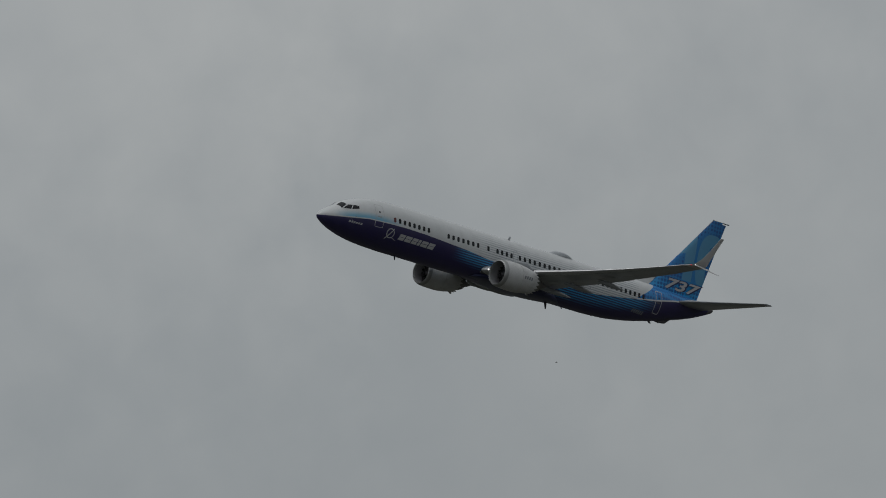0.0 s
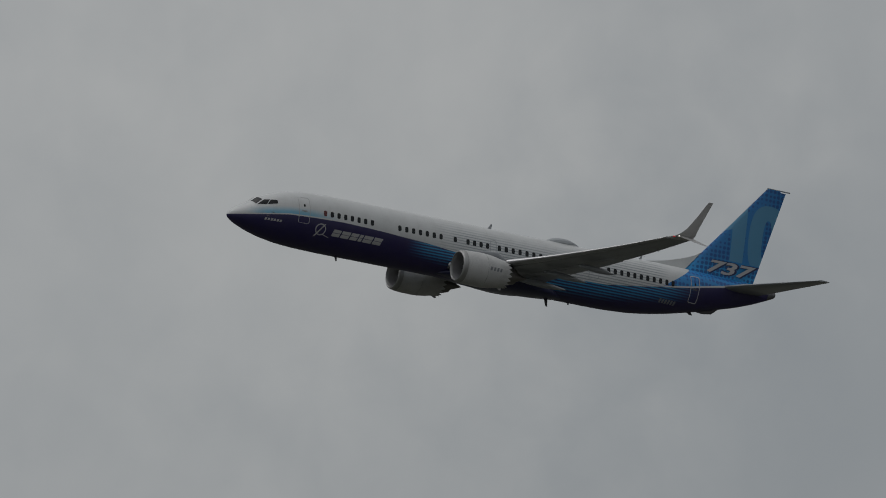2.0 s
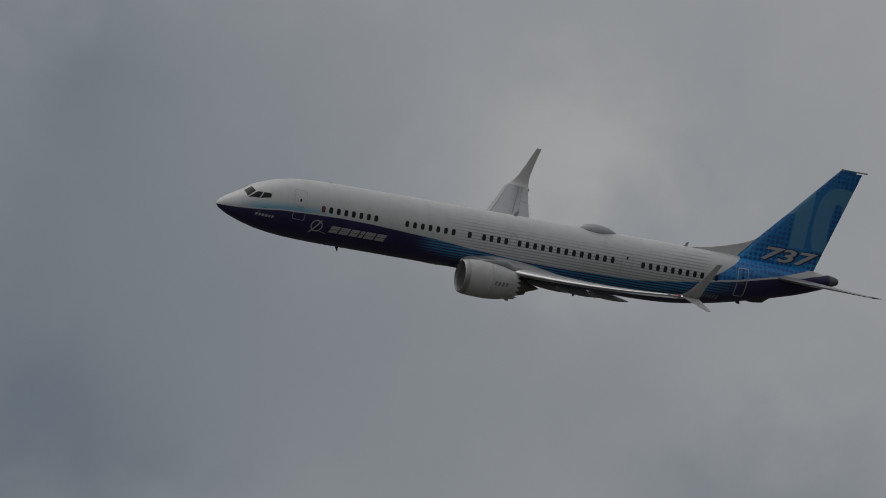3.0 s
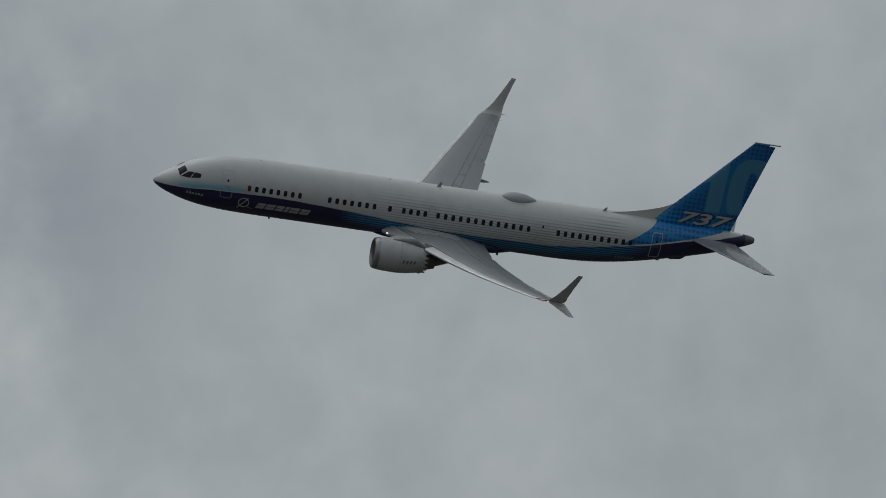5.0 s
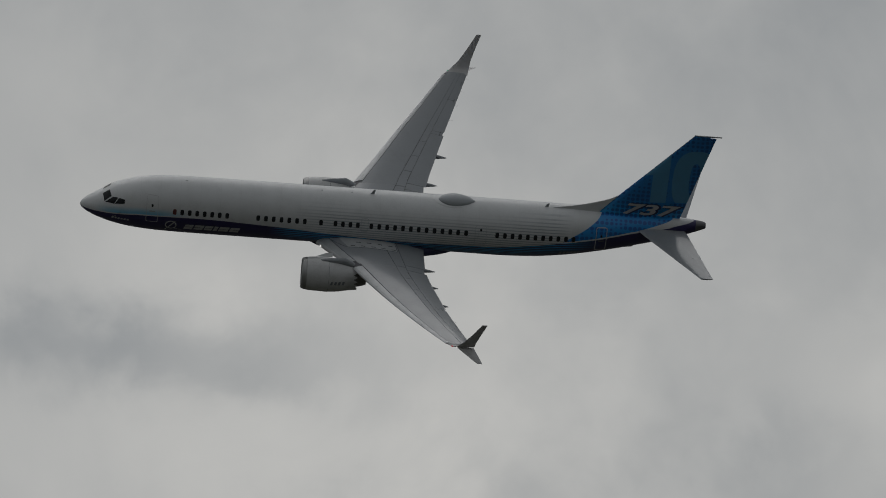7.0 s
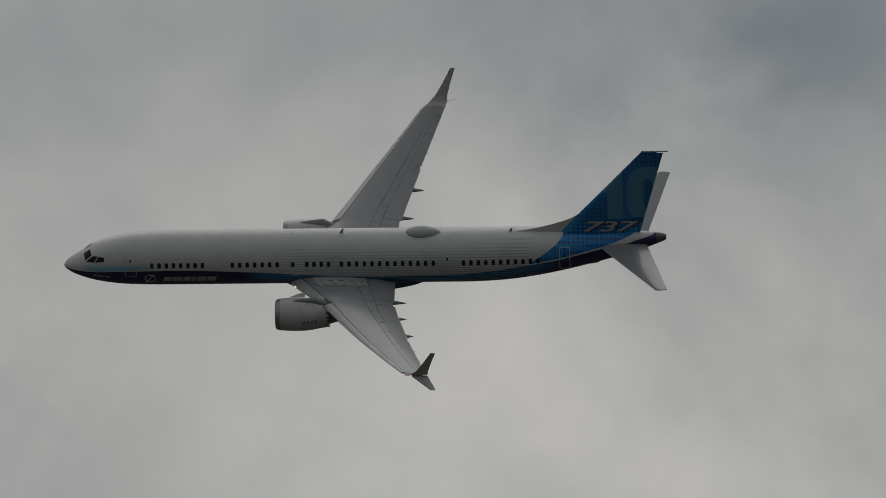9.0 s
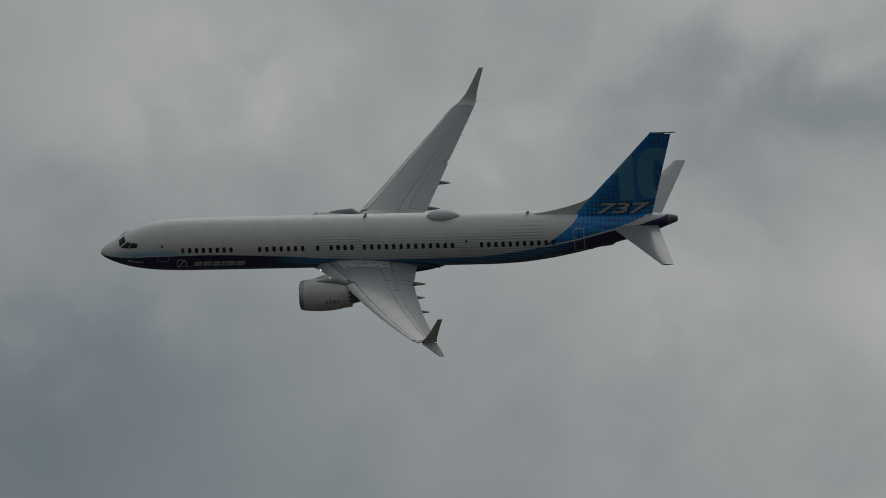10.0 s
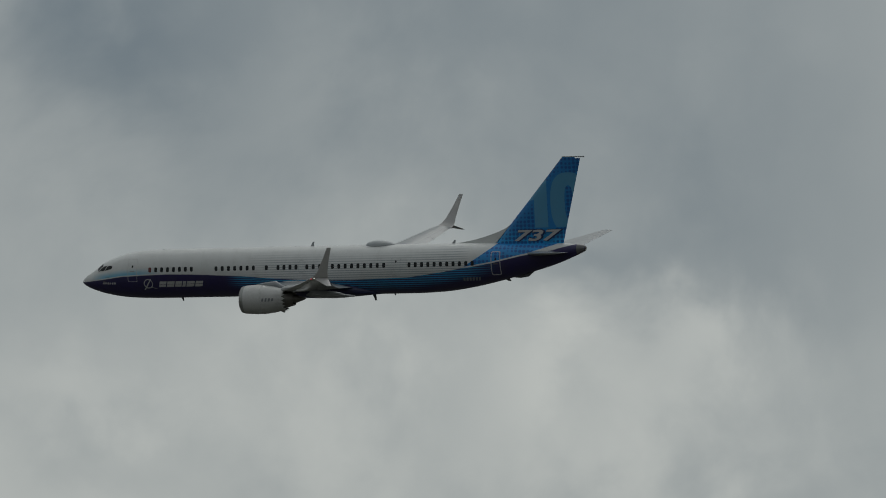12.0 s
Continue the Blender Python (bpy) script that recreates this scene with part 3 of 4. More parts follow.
    for y, z, f, b, t in ((16.40, wing_height(16.4), 25.38, 27.1, 0.09), (16.75, zt + 0.06, 25.75, 27.16, 0.085), (17.0, zt + 0.28, 26.05, 27.22, 0.08),
                          (17.15, zt + 0.65, 26.40, 27.26, 0.075), (17.42, zt + 1.5, 26.92, 27.50, 0.07), (17.72, zt + 2.62, 27.52, 27.86, 0.06)):
        c = b - f
        n = Vector((0, -math.sin(min(1, (y - 16.3) / 0.8) * 1.25), math.cos(min(1, (y - 16.3) / 0.8) * 1.25)))
        ring = []
        for top in (1, -1):
            for i in range(9):
                u = ((i if top > 0 else 8 - i) / 8) ** 1.5
                q = n * (top * (t * c * foil(u) + 0.004))
                ring.append((f + c * u, side * (y + q.y), z + q.z))
        rings.append(ring)
    winglet = part("winglet", loft(rings), WINGLET_GREY, wing, "grey split winglet")
    low = blade([(26.0, side * 16.85, zt + 0.06), (27.18, side * 16.85, zt + 0.06)], [(27.42, side * 17.95, zt - 0.42), (27.80, side * 17.95, zt - 0.42)],
                0.09, 0.06, (0, side * 0.4, 0.92), bulge=[(0, 0), (0.5, 0), (1, 0)])
    part("lower_winglet", low, WINGLET_GREY, wing, "grey lower winglet blade")
    bm = bmesh.new()
    bmesh.ops.create_uvsphere(bm, u_segments=10, v_segments=6, radius=0.065)
    bmesh.ops.scale(bm, vec=(1.6, 0.8, 0.7), verts=bm.verts)
    bmesh.ops.translate(bm, vec=(25.72, side * 16.72, zt + 0.02), verts=bm.verts)
    part("navigation_light", bm, red, wing, "red navigation light" if side < 0 else "green navigation light")
    bm = bmesh.new()
    bmesh.ops.create_uvsphere(bm, u_segments=10, v_segments=6, radius=0.05)
    bmesh.ops.translate(bm, vec=(26.02, side * 16.86, zt + 0.09), verts=bm.verts)
    part("strobe_light", bm, WHITE_LAMP, wing, "small white wingtip light")
    bm = bmesh.new()
    bmesh.ops.create_uvsphere(bm, u_segments=12, v_segments=8, radius=0.08)
    bmesh.ops.scale(bm, vec=(0.7, 1.3, 0.8), verts=bm.verts)
    bmesh.ops.translate(bm, vec=(wing_front(2.15) + 0.02, side * 2.2, wing_height(2.2) + 0.02), verts=bm.verts)
    part("landing_light", bm, WHITE_LAMP, wing, "white landing light in the wing root")
    return wing


# ---- engines ----
def revolve(profile, x0, y0, z0, seg=72, ends=None, wave=0.0):
    """Turns (x, radius) points about an axis along x; wave saws the last ring into teeth."""
    rings = []
    for k, (x, r) in enumerate(profile):
        ring = []
        for i in range(seg):
            a = 2 * math.pi * i / seg
            saw = wave * (1 - abs((i % 4) / 2 - 1)) if k == ends else 0
            ring.append((x0 + x + saw, y0 + r * math.cos(a), z0 + r * math.sin(a)))
        rings.append(ring)
    return rings


def build_engine(side, thing):
    x0, y0, z0 = 15.62, side * 4.83, ENGINE_Z
    prof = [(0.0, 1.02), (0.03, 1.075), (0.12, 1.125), (0.35, 1.175)]
    cowl = [(0.36, 1.18), (0.8, 1.215), (1.5, 1.235), (1.88, 1.232), (1.90, 1.230), (2.2, 1.21), (2.75, 1.14), (3.25, 1.03), (3.62, 0.95)]
    prof, cowl = [[(x, 0.97 * r) for x, r in line] for line in (prof, cowl)]
    aft = revolve(cowl[4:], x0, y0, z0, ends=4, wave=0.30) + revolve([(3.58, 0.88), (2.9, 0.92)], x0, y0, z0, ends=0, wave=0.30)
    engine = part("engine", loft(revolve(cowl[:4], x0, y0, z0) + revolve([(1.885, 1.165), (0.36, 1.11)], x0, y0, z0), caps=False),
                  NACELLE, thing, "light grey turbofan nacelle with a saw-toothed rear edge")
    part("reverser_cowl", loft(revolve([(1.905, 1.165)], x0, y0, z0) + aft, caps=False), NACELLE, engine, "grey rear cowl with saw-toothed edge")
    part("cowl_joint", loft(revolve([(1.80, 1.155), (2.0, 1.155)], x0, y0, z0), caps=False), UNDER_GREY, engine)
    lip = prof[::-1] + [(0.01, 0.985), (0.06, 0.955), (0.2, 0.93), (0.6, 0.93), (1.1, 0.96)]
    part("inlet_lip", loft(revolve(lip[:7], x0, y0, z0), caps=False), LIP_METAL, engine, "bare metal inlet lip")
    part("inlet_duct", loft(revolve(lip[6:], x0, y0, z0), caps=False), DUCT_GREY, engine)
    # fan
    bm = bmesh.new()
    for i in range(18):
        a = 2 * math.pi * i / 18
        for s0, s1 in ((0.30, 0.94),):
            def at(r, off, x):
                b = a + off
                return bm.verts.new((x0 + x, y0 + r * math.cos(b), z0 + r * math.sin(b)))
            q = [at(s0, -0.10, 0.86), at(s1, -0.02, 0.84), at(s1, 0.26, 1.08), at(s0, 0.14, 1.08)]
            bm.faces.new(q)
    part("fan", bm, FAN_GREY, engine, "dark grey fan blades", recalc=False)
    part("spinner", loft(revolve([(0.45, 0.01), (0.55, 0.10), (0.75, 0.22), (1.05, 0.33)], x0, y0, z0, seg=24)), FAN_GREY, engine)
    part("fan_case", loft(revolve([(1.10, 0.98), (1.14, 0.98)], x0, y0, z0, seg=36)), UNDER_GREY, engine)
    core = [(2.9, 0.80), (3.5, 0.78), (4.0, 0.68), (4.5, 0.54), (4.48, 0.48), (4.2, 0.48)]
    part("core_nozzle", loft(revolve(core, x0, y0, z0, seg=36)), DULL_METAL, engine, "dark metal core nozzle")
    part("exhaust_cone", loft(revolve([(4.2, 0.40), (4.7, 0.32), (5.15, 0.16), (5.5, 0.02)], x0, y0, z0, seg=24)), DULL_METAL, engine, "dark exhaust cone")
    mast = blade([(x0 + 3.2, y0, z0 - 0.98), (x0 + 3.6, y0, z0 - 0.90)], [(x0 + 3.5, y0, z0 - 1.12), (x0 + 3.65, y0, z0 - 1.10)], 0.16, 0.12, (0, 1, 0))
    part("drain_mast", mast, NACELLE, engine)
    # strake
    s = -side
    a = radians(48)
    root = [(x0 + 0.9, y0 + s * 1.21 * math.cos(a), z0 + 1.21 * math.sin(a)), (x0 + 2.1, y0 + s * 1.22 * math.cos(a), z0 + 1.22 * math.sin(a))]
    tip = [(x0 + 1.65, y0 + s * 1.5 * math.cos(a), z0 + 1.5 * math.sin(a)), (x0 + 2.1, y0 + s * 1.55 * math.cos(a), z0 + 1.55 * math.sin(a))]
    part("strake", blade(root, tip, 0.02, 0.02, (0, -math.sin(a) * s, math.cos(a))), WHITE_PAINT, engine)
    # maker's mark on the outer cowl: slanted bars
    for k in range(4):
        bm = bmesh.new()
        pts = []
        for dx, dz in ((0, -0.13), (0.16, -0.13), (0.22, 0.13), (0.06, 0.13)):
            x = 2.0 + 0.27 * k + dx
            r = np.interp(x, [c[0] for c in cowl], [c[1] for c in cowl]) + 0.02
            b = math.asin((dz + 0.1) / r)
            pts.append(bm.verts.new((x0 + x, y0 + side * r * math.cos(b), z0 + r * math.sin(b))))
        bm.faces.new(pts)
        part("marking", bm, MARK_GREY, engine, "faint grey marking bar")
    # pylon
    rings = []
    for x, zlow, zhigh, w in ((16.9, z0 + 1.14, z0 + 1.24, 0.03), (17.6, z0 + 1.02, z0 + 1.38, 0.16), (18.6, z0 + 0.8, z0 + 1.50, 0.22),
                              (19.4, z0 + 0.55, wing_height(4.83) + 0.22, 0.24), (20.6, z0 + 0.62, wing_height(4.83) + 0.1, 0.20), (22.3, z0 + 0.85, wing_height(4.83) - 0.1, 0.03)):
        ring = []
        for i in range(12):
            a = 2 * math.pi * i / 12
            ring.append((x, y0 + w * math.cos(a), (zlow + zhigh) / 2 + (zhigh - zlow) / 2 * math.sin(a)))
        rings.append(ring)
    part("pylon", loft(rings), GREY_WING, thing)


ENGINE_Z = -1.68


# ---- fuselage and its details ----
def build_airliner():
    thing = new("airliner")
    tagged(thing, "white and navy twin-engine jet airliner banking in flight", "airliner")
    stations = [0.0015, 0.02, 0.06, 0.12, 0.22, 0.35, 0.5, 0.7, 0.9] + list(np.arange(1.1, 8.1, 0.2)) + list(np.arange(8.5, 28.6, 1.0)) + list(np.arange(29.0, 43.5, 0.4)) + [43.5, 43.62]
    rings = [[skin(x, 360 * i / 72) for i in range(72)] for x in stations]
    fuselage = part("fuselage", loft(rings), FUSELAGE, thing, "white upper, navy lower fuselage with blue stripes")
    # belly fairing
    wide = curve_through([(15.9, 0.5), (16.8, 1.3), (18.2, 1.75), (20.5, 1.97), (23.5, 1.86), (24.8, 1.5), (25.8, 0.95), (26.5, 0.4)])
    deep = curve_through([(15.9, -1.92), (17.4, -1.98), (19.2, -2.14), (21.0, -2.22), (23.5, -2.16), (25.2, -2.06), (26.5, -1.97)])
    high = curve_through([(15.9, -1.85), (16.8, -1.45), (18.2, -0.95), (20.5, -0.75), (23.5, -0.80), (24.8, -1.15), (25.8, -1.55), (26.5, -1.85)])
    rings = []
    for x in np.linspace(15.9, 26.5, 28):
        w, lo, hi = wide(x), deep(x), high(x)
        ring = []
        for i in range(32):
            a = 2 * math.pi * i / 32
            c, s = math.cos(a), math.sin(a)
            ring.append((x, w * math.copysign(abs(c) ** 0.75, c), (lo + hi) / 2 + (hi - lo) / 2 * math.copysign(abs(s) ** 0.8, s)))
        rings.append(ring)
    part("belly_fairing", loft(rings), NAVY_PAINT, thing, "dark navy belly fairing")
    for side in (-1, 1):
        build_wing(side, thing)
        build_engine(side, thing)
    # tail
    dorsal = []
    crest = curve_through([(0, 2.03), (0.3, 2.27), (0.55, 2.56), (0.75, 2.85), (0.9, 3.13), (1.0, 3.40)])
    for k in range(11):
        q = k / 10
        xb, xt, zt = 32.9 + 3.1 * q, 32.9 + 4.42 * q, crest(q)
        w = 0.04 + 0.13 * q
        zb = top_line(xb) - 0.12
        dorsal.append([(xb, -w, zb), ((xb + xt) / 2, -w * 0.6, (zb + zt) / 2), (xt, -0.03, zt), (xt, 0.03, zt), ((xb + xt) / 2, w * 0.6, (zb + zt) / 2), (xb, w, zb)])
    part("dorsal_fin", loft(dorsal), WHITE_PAINT, thing, "white dorsal fin")
    root, tip = [(35.9, 0, 1.75), (41.78, 0, 1.75)], [(42.08, 0, 8.86), (43.62, 0, 8.86)]
    fin = part("fin", foil_piece(root, tip, 0.10, 0.09, (0, 1, 0), 0.0, 0.700), FIN, thing, "blue patterned tail fin with pale figures")
    part("rudder", foil_piece(root, tip, 0.10, 0.09, (0, 1, 0), 0.700, 1.0, 0.012, 0.985), FIN, fin)
    part("leading_edge", blade([(37.37, 0, 3.42), (37.47, 0, 3.42)], [(42.03, 0, 8.84), (42.12, 0, 8.84)], 0.6, 0.4, (0, 1, 0)), TRIM_GREY, fin)
    part("fin_tip", loft([[(x, w * math.cos(a), 8.88 + 0.05 * math.sin(a)) for a in np.linspace(0, 2 * math.pi, 9)[:-1]]
                          for x, w in ((42.05, 0.01), (42.4, 0.06), (43.2, 0.05), (43.95, 0.01))]), TRIM_GREY, fin)
    for side in (-1, 1):
        root, tip = [(38.5, side * 0.3, 1.08), (42.2, side * 0.3, 1.08)], [(43.0, side * 7.27, 1.95), (43.86, side * 7.27, 1.95)]
        tail = part("tailplane", foil_piece(root, tip, 0.10, 0.09, (0, 0, 1), 0.0, 0.70), GREY_WING, thing, "light grey swept tailplane")
        part("elevator", foil_piece(root, tip, 0.10, 0.09, (0, 0, 1), 0.7005, 1.0, 0.03, 0.995), GREY_WING, tail)
    part("tail_cone_tip", loft([[skin(x, 360 * i / 40, 0.012) for i in range(40)] for x in (42.95, 43.15, 43.35, 43.6)]), TAIL_GREY, thing, "dark grey tail cone tip")
    part("exhaust_ring", loft(revolve([(0, 0.20), (0.12, 0.18), (0.12, 0.12), (-0.1, 0.12)], 43.55, 0, 1.39, seg=20)), DULL_METAL, thing)
    # cabin windows
    row = []
    for a, b, n in ((6.6, 10.25, 8), (12.41, 15.66, 7), (16.79, 16.79, 1), (17.80, 19.36, 4), (20.30, 26.92, 13), (29.10, 34.45, 11)):
        row += [a + (b - a) * k / max(1, n - 1) for k in range(n)]
    for side in (-1, 1):
        for k, x in enumerate(row):
            w = part("window", side_patch(rounded(x - 0.125, x + 0.125, 0.35, 0.74, 0.09), side, 0.014), RED_GLASS if k == 0 else WINDOW_GLASS, fuselage,
                     "red-shaded cabin window" if k == 0 else "")
    # doors
    for side in (-1, 1):
        for name, x0, x1, z0, z1, mat, rim in (("forward_door", 4.62, 5.45, -0.42, 1.42, MARK_WHITE, 0.028), ("aft_door", 35.98, 36.76, -0.50, 1.42, MARK_WHITE, 0.05),
                                               ("exit_door", 19.58, 20.08, 0.10, 1.05, TRIM_GREY, 0.02), ("rear_exit", 27.55, 28.35, -0.3, 1.10, TRIM_GREY, 0.02)):
            frame_ob = part(name, side_patch(rounded(x0, x1, z0, z1, 0.12, cuts=8), side, 0.012,
                            rounded(x0 + rim, x1 - rim, z0 + rim, z1 - rim, 0.10, cuts=8)), mat, fuselage, "thin painted door outline")
            if name in ("forward_door", "aft_door", "rear_exit"):
                xm = (x0 + x1) / 2
                part("door_window", side_patch(rounded(xm - 0.07, xm + 0.07, 0.74, 0.92, 0.06), side, 0.012), WINDOW_GLASS, frame_ob)
            if name in ("forward_door", "aft_door"):
                part("door_handle", side_patch(rounded(xm - 0.20, xm + 0.20, 0.40, 0.49, 0.03), side, 0.018), TRIM_GREY if name == "forward_door" else UNDER_GREY, frame_ob, "flush door handle")
    # cockpit windows, by station and angle from the crown
    def glass(corners, side, name="cockpit_window"):
        bm = bmesh.new()
        n = 6
        grid = []
        (xa, aa), (xb, ab), (xc, ac), (xd, ad) = corners
        for i in range(n + 1):
            s = i / n
            line = []
            for j in range(n + 1):
                q = j / n
                x = (1 - q) * ((1 - s) * xa + s * xb) + q * ((1 - s) * xd + s * xc)
                a = (1 - q) * ((1 - s) * aa + s * ab) + q * ((1 - s) * ad + s * ac)
                line.append(bm.verts.new(skin(x, side * a, 0.016)))
            grid.append(line)
        for i in range(n):
            for j in range(n):
                bm.faces.new((grid[i][j], grid[i + 1][j], grid[i + 1][j + 1], grid[i][j + 1]))
        part(name, bm, BLACK, fuselage, "dark cockpit window")
    for side in (-1, 1):
        glass([(1.55, 13), (2.00, 11), (2.16, 36), (1.68, 47)], side, "windshield")
        glass([(1.73, 51), (2.27, 39), (2.62, 43), (2.36, 59)], side)
        glass([(2.43, 59), (2.68, 44), (3.12, 50), (3.10, 60)], side)
    # antennas and small fittings
    def fin_blade(x, z, h, c, down=False, y=0.0):
        s = -1 if down else 1
        return blade([(x, y, z), (x + c, y, z)], [(x + c * 0.75, y, z + s * h), (x + c * 1.2, y, z + s * h)], 0.12, 0.1, (0, 1, 0))
    for x, h, c in ((20.1, 0.38, 0.30), (32.3, 0.30, 0.28)):
        part("blade_antenna", fin_blade(x, 2.0, h, c), TRIM_GREY, fuselage)
    for x in (7.2, 16.6, 18.7):
        part("crown_fitting", fin_blade(x, 2.01, 0.04, 0.16), TRIM_GREY, fuselage)
    for x, z, h, c in ((8.55, -1.98, 0.32, 0.22), (25.2, -2.0, 0.56, 0.32), (27.0, -1.9, 0.26, 0.22), (36.6, -0.98, 0.2, 0.5)):
        part("belly_antenna", fin_blade(x, z, h, c, True), UNDER_GREY, fuselage)
    for side in (-1, 1):
        for x, z in ((2.55, -0.35), (2.85, -0.05)):
            p = on_side(x, z, side, 0.0)
            q = on_side(x - 0.1, z, side, 0.09)
            tip = q + Vector((-0.16, 0, 0))
            verts_of = [[c + Vector((0, r * math.cos(a), r * math.sin(a))) for a in np.linspace(0, 2 * math.pi, 7)[:-1]] for c, r in ((p, 0.03), (q, 0.018), (tip, 0.008))]
            part("air_probe", loft(verts_of), DULL_METAL, fuselage)
        for y in (12.2, 13.6, 15.0, 16.2):
            b = wing_back(y)
            part("static_wick", loft([[(b - 0.03 + d, side * y + r * math.cos(a), wing_height(y) + r * math.sin(a)) for a in np.linspace(0, 2 * math.pi, 6)[:-1]] for d, r in ((0, 0.008), (0.26, 0.004))]), UNDER_GREY, fuselage)
    part("tail_skid", loft([[(x, w * math.cos(a), z + d * math.sin(a)) for a in np.linspace(0, 2 * math.pi, 13)[:-1]]
                            for x, w, d, z in ((37.4, 0.02, 0.03, -0.85), (38.0, 0.12, 0.14, -0.80), (38.7, 0.12, 0.24, -0.60), (39.3, 0.03, 0.05, -0.3))]), UNDER_GREY, fuselage)
    dome = []
    for k in range(15):
        s = k / 14
        prof = max(0.02, math.sin(math.pi * s ** 0.85)) ** 0.6
        dome.append([(24.88 + 2.55 * s, 0.64 * prof * math.cos(a), 2.0 + 0.38 * prof * math.sin(a)) for a in np.linspace(0, 2 * math.pi, 17)[:-1]])
    part("radome", loft(dome), TRIM_GREY, fuselage, "grey satellite antenna dome")
    part("radome_base", loft([[(25.92 + 1.42 * q * math.cos(a), 0.74 * q * math.sin(a), z - 0.28 * (0.74 * q * math.sin(a)) ** 2) for a in np.linspace(0, 2 * math.pi, 33)[:-1]]
                              for q, z in ((1.0, 1.99), (1.0, 2.028), (0.9, 2.05))]), WHITE_PAINT, fuselage, "white base plate of the antenna dome")
    # lettering-like bars of the maker's title, and its round mark
    for side in (-1, 1):
        x0 = 7.27
        for w in (0.60, 0.64, 0.56, 0.27, 0.68, 0.64):
            for z0, z1 in ((-0.90, -0.675), (-0.645, -0.42)):
                a, b = (z0 + 0.90) / 3, (z1 + 0.90) / 3
                part("title_block", side_slab((x0 + a, z0), (x0 + w + a, z0), (x0 + w + b, z1), (x0 + b, z1), side), MARK_WHITE, fuselage, "slanted white title block")
            x0 += w + 0.085
        ring_out = [(6.40 + 0.40 * math.cos(a), -0.60 + 0.40 * math.sin(a)) for a in np.linspace(0, 2 * math.pi, 37)[:-1]]
        ring_in = [(6.40 + 0.33 * math.cos(a), -0.60 + 0.33 * math.sin(a)) for a in np.linspace(0, 2 * math.pi, 37)[:-1]]
        part("round_mark", side_patch(ring_out, side, 0.014, ring_in), MARK_WHITE, fuselage, "thin white ring emblem")
        part("round_mark", side_slab((5.95, -1.12), (6.07, -1.12), (6.72, -0.20), (6.62, -0.20), side, 0.016), MARK_WHITE, fuselage)
        part("round_mark", side_slab((6.55, -0.86), (6.60, -0.92), (7.12, -1.06), (7.12, -1.02), side, 0.016), MARK_WHITE, fuselage)
        for k in range(6):
            x0 = 2.25 + 0.21 * k
            part("name_bar", side_slab((x0, -0.62), (x0 + 0.14, -0.62), (x0 + 0.18, -0.46), (x0 + 0.04, -0.46), side), MARK_WHITE, fuselage)
        for k in range(6):
            x0 = 33.55 + 0.25 * k
            part("registration_bar", side_slab((x0, -0.92), (x0 + 0.16, -0.92), (x0 + 0.22, -0.62), (x0 + 0.06, -0.62), side), MARK_GREY, fuselage)
    # number on the fin
    def fin_number(mat, size, thick, off, name):
        curve = bpy.data.curves.new(name, "FONT")
        curve.body, curve.size, curve.shear, curve.offset, curve.extrude = "737", size, 0.28, thick, 0.004
        curve.align_x, curve.align_y = "CENTER", "CENTER"
        ob = bpy.data.objects.new(name, curve)
        scene.collection.objects.link(ob)
        mesh = bpy.data.meshes.new_from_object(ob)
        bpy.data.objects.remove(ob)
        for side in (-1, 1):
            mark = new(name, mesh)
            mesh.materials.clear()
            mesh.materials.append(mat)
            mark.parent = fin
            mark.matrix_basis = (Matrix.Translation((39.4 - MID + (0.1 if name == "number_edge" else 0), side * (0.29 + off), 2.52)) @ pose(0, 0, 0, 90, 0, 0 if side < 0 else 180)
                                 @ pose(0, 0, 0, 0, 0, 0) @ Matrix.Diagonal((1.98, 1.0, 1.0, 1.0)))
            tagged(mark, "white slanted figures with a dark edge")
    fin_number(MARK_WHITE, 1.22, 0.03, 0.012, "number")
    fin_number(MARK_NAVY, 1.22, 0.07, 0.0, "number_edge")
    return thing


airliner = build_airliner()


# ---- ground and trees ----
def ground_material():
    mat, tree, shader, coord, wear = material("grass_field", (0.034, 0.036, 0.026), 0.9, scale=0.02, speck=0.5)
    return mat


def build_ground():
    bm = bmesh.new()
    bmesh.ops.create_grid(bm, x_segments=60, y_segments=60, size=4800)
    mesh = bpy.data.meshes.new("ground")
    bm.to_mesh(mesh)
    bm.free()
    mesh.materials.append(ground_material())
    tagged(new("ground", mesh), "flat mown grass airfield", "ground", kind="structure")


build_ground()


def bark():
    return plain("bark", (0.10, 0.075, 0.055), 0.9, speck=0.4, scale=6.0, bump=0.5)


def needles(name, colour):
    mat, tree, shader, coord, wear = material(name, colour, 0.6, scale=3.0)
    info = tree.nodes.new("ShaderNodeNewGeometry")
    vary = Sock(tree, info.outputs["Random Per Island"])
    out = colour_mix(tree, colour, tuple(1.9 * c for c in colour), vary)
    finish(tree, shader, out, wear, 0.3)
    return mat


BARK = bark()
SPRUCE_GREEN = needles("spruce_needles", (0.040, 0.068, 0.024))
PINE_GREEN = needles("pine_needles", (0.034, 0.058, 0.020))


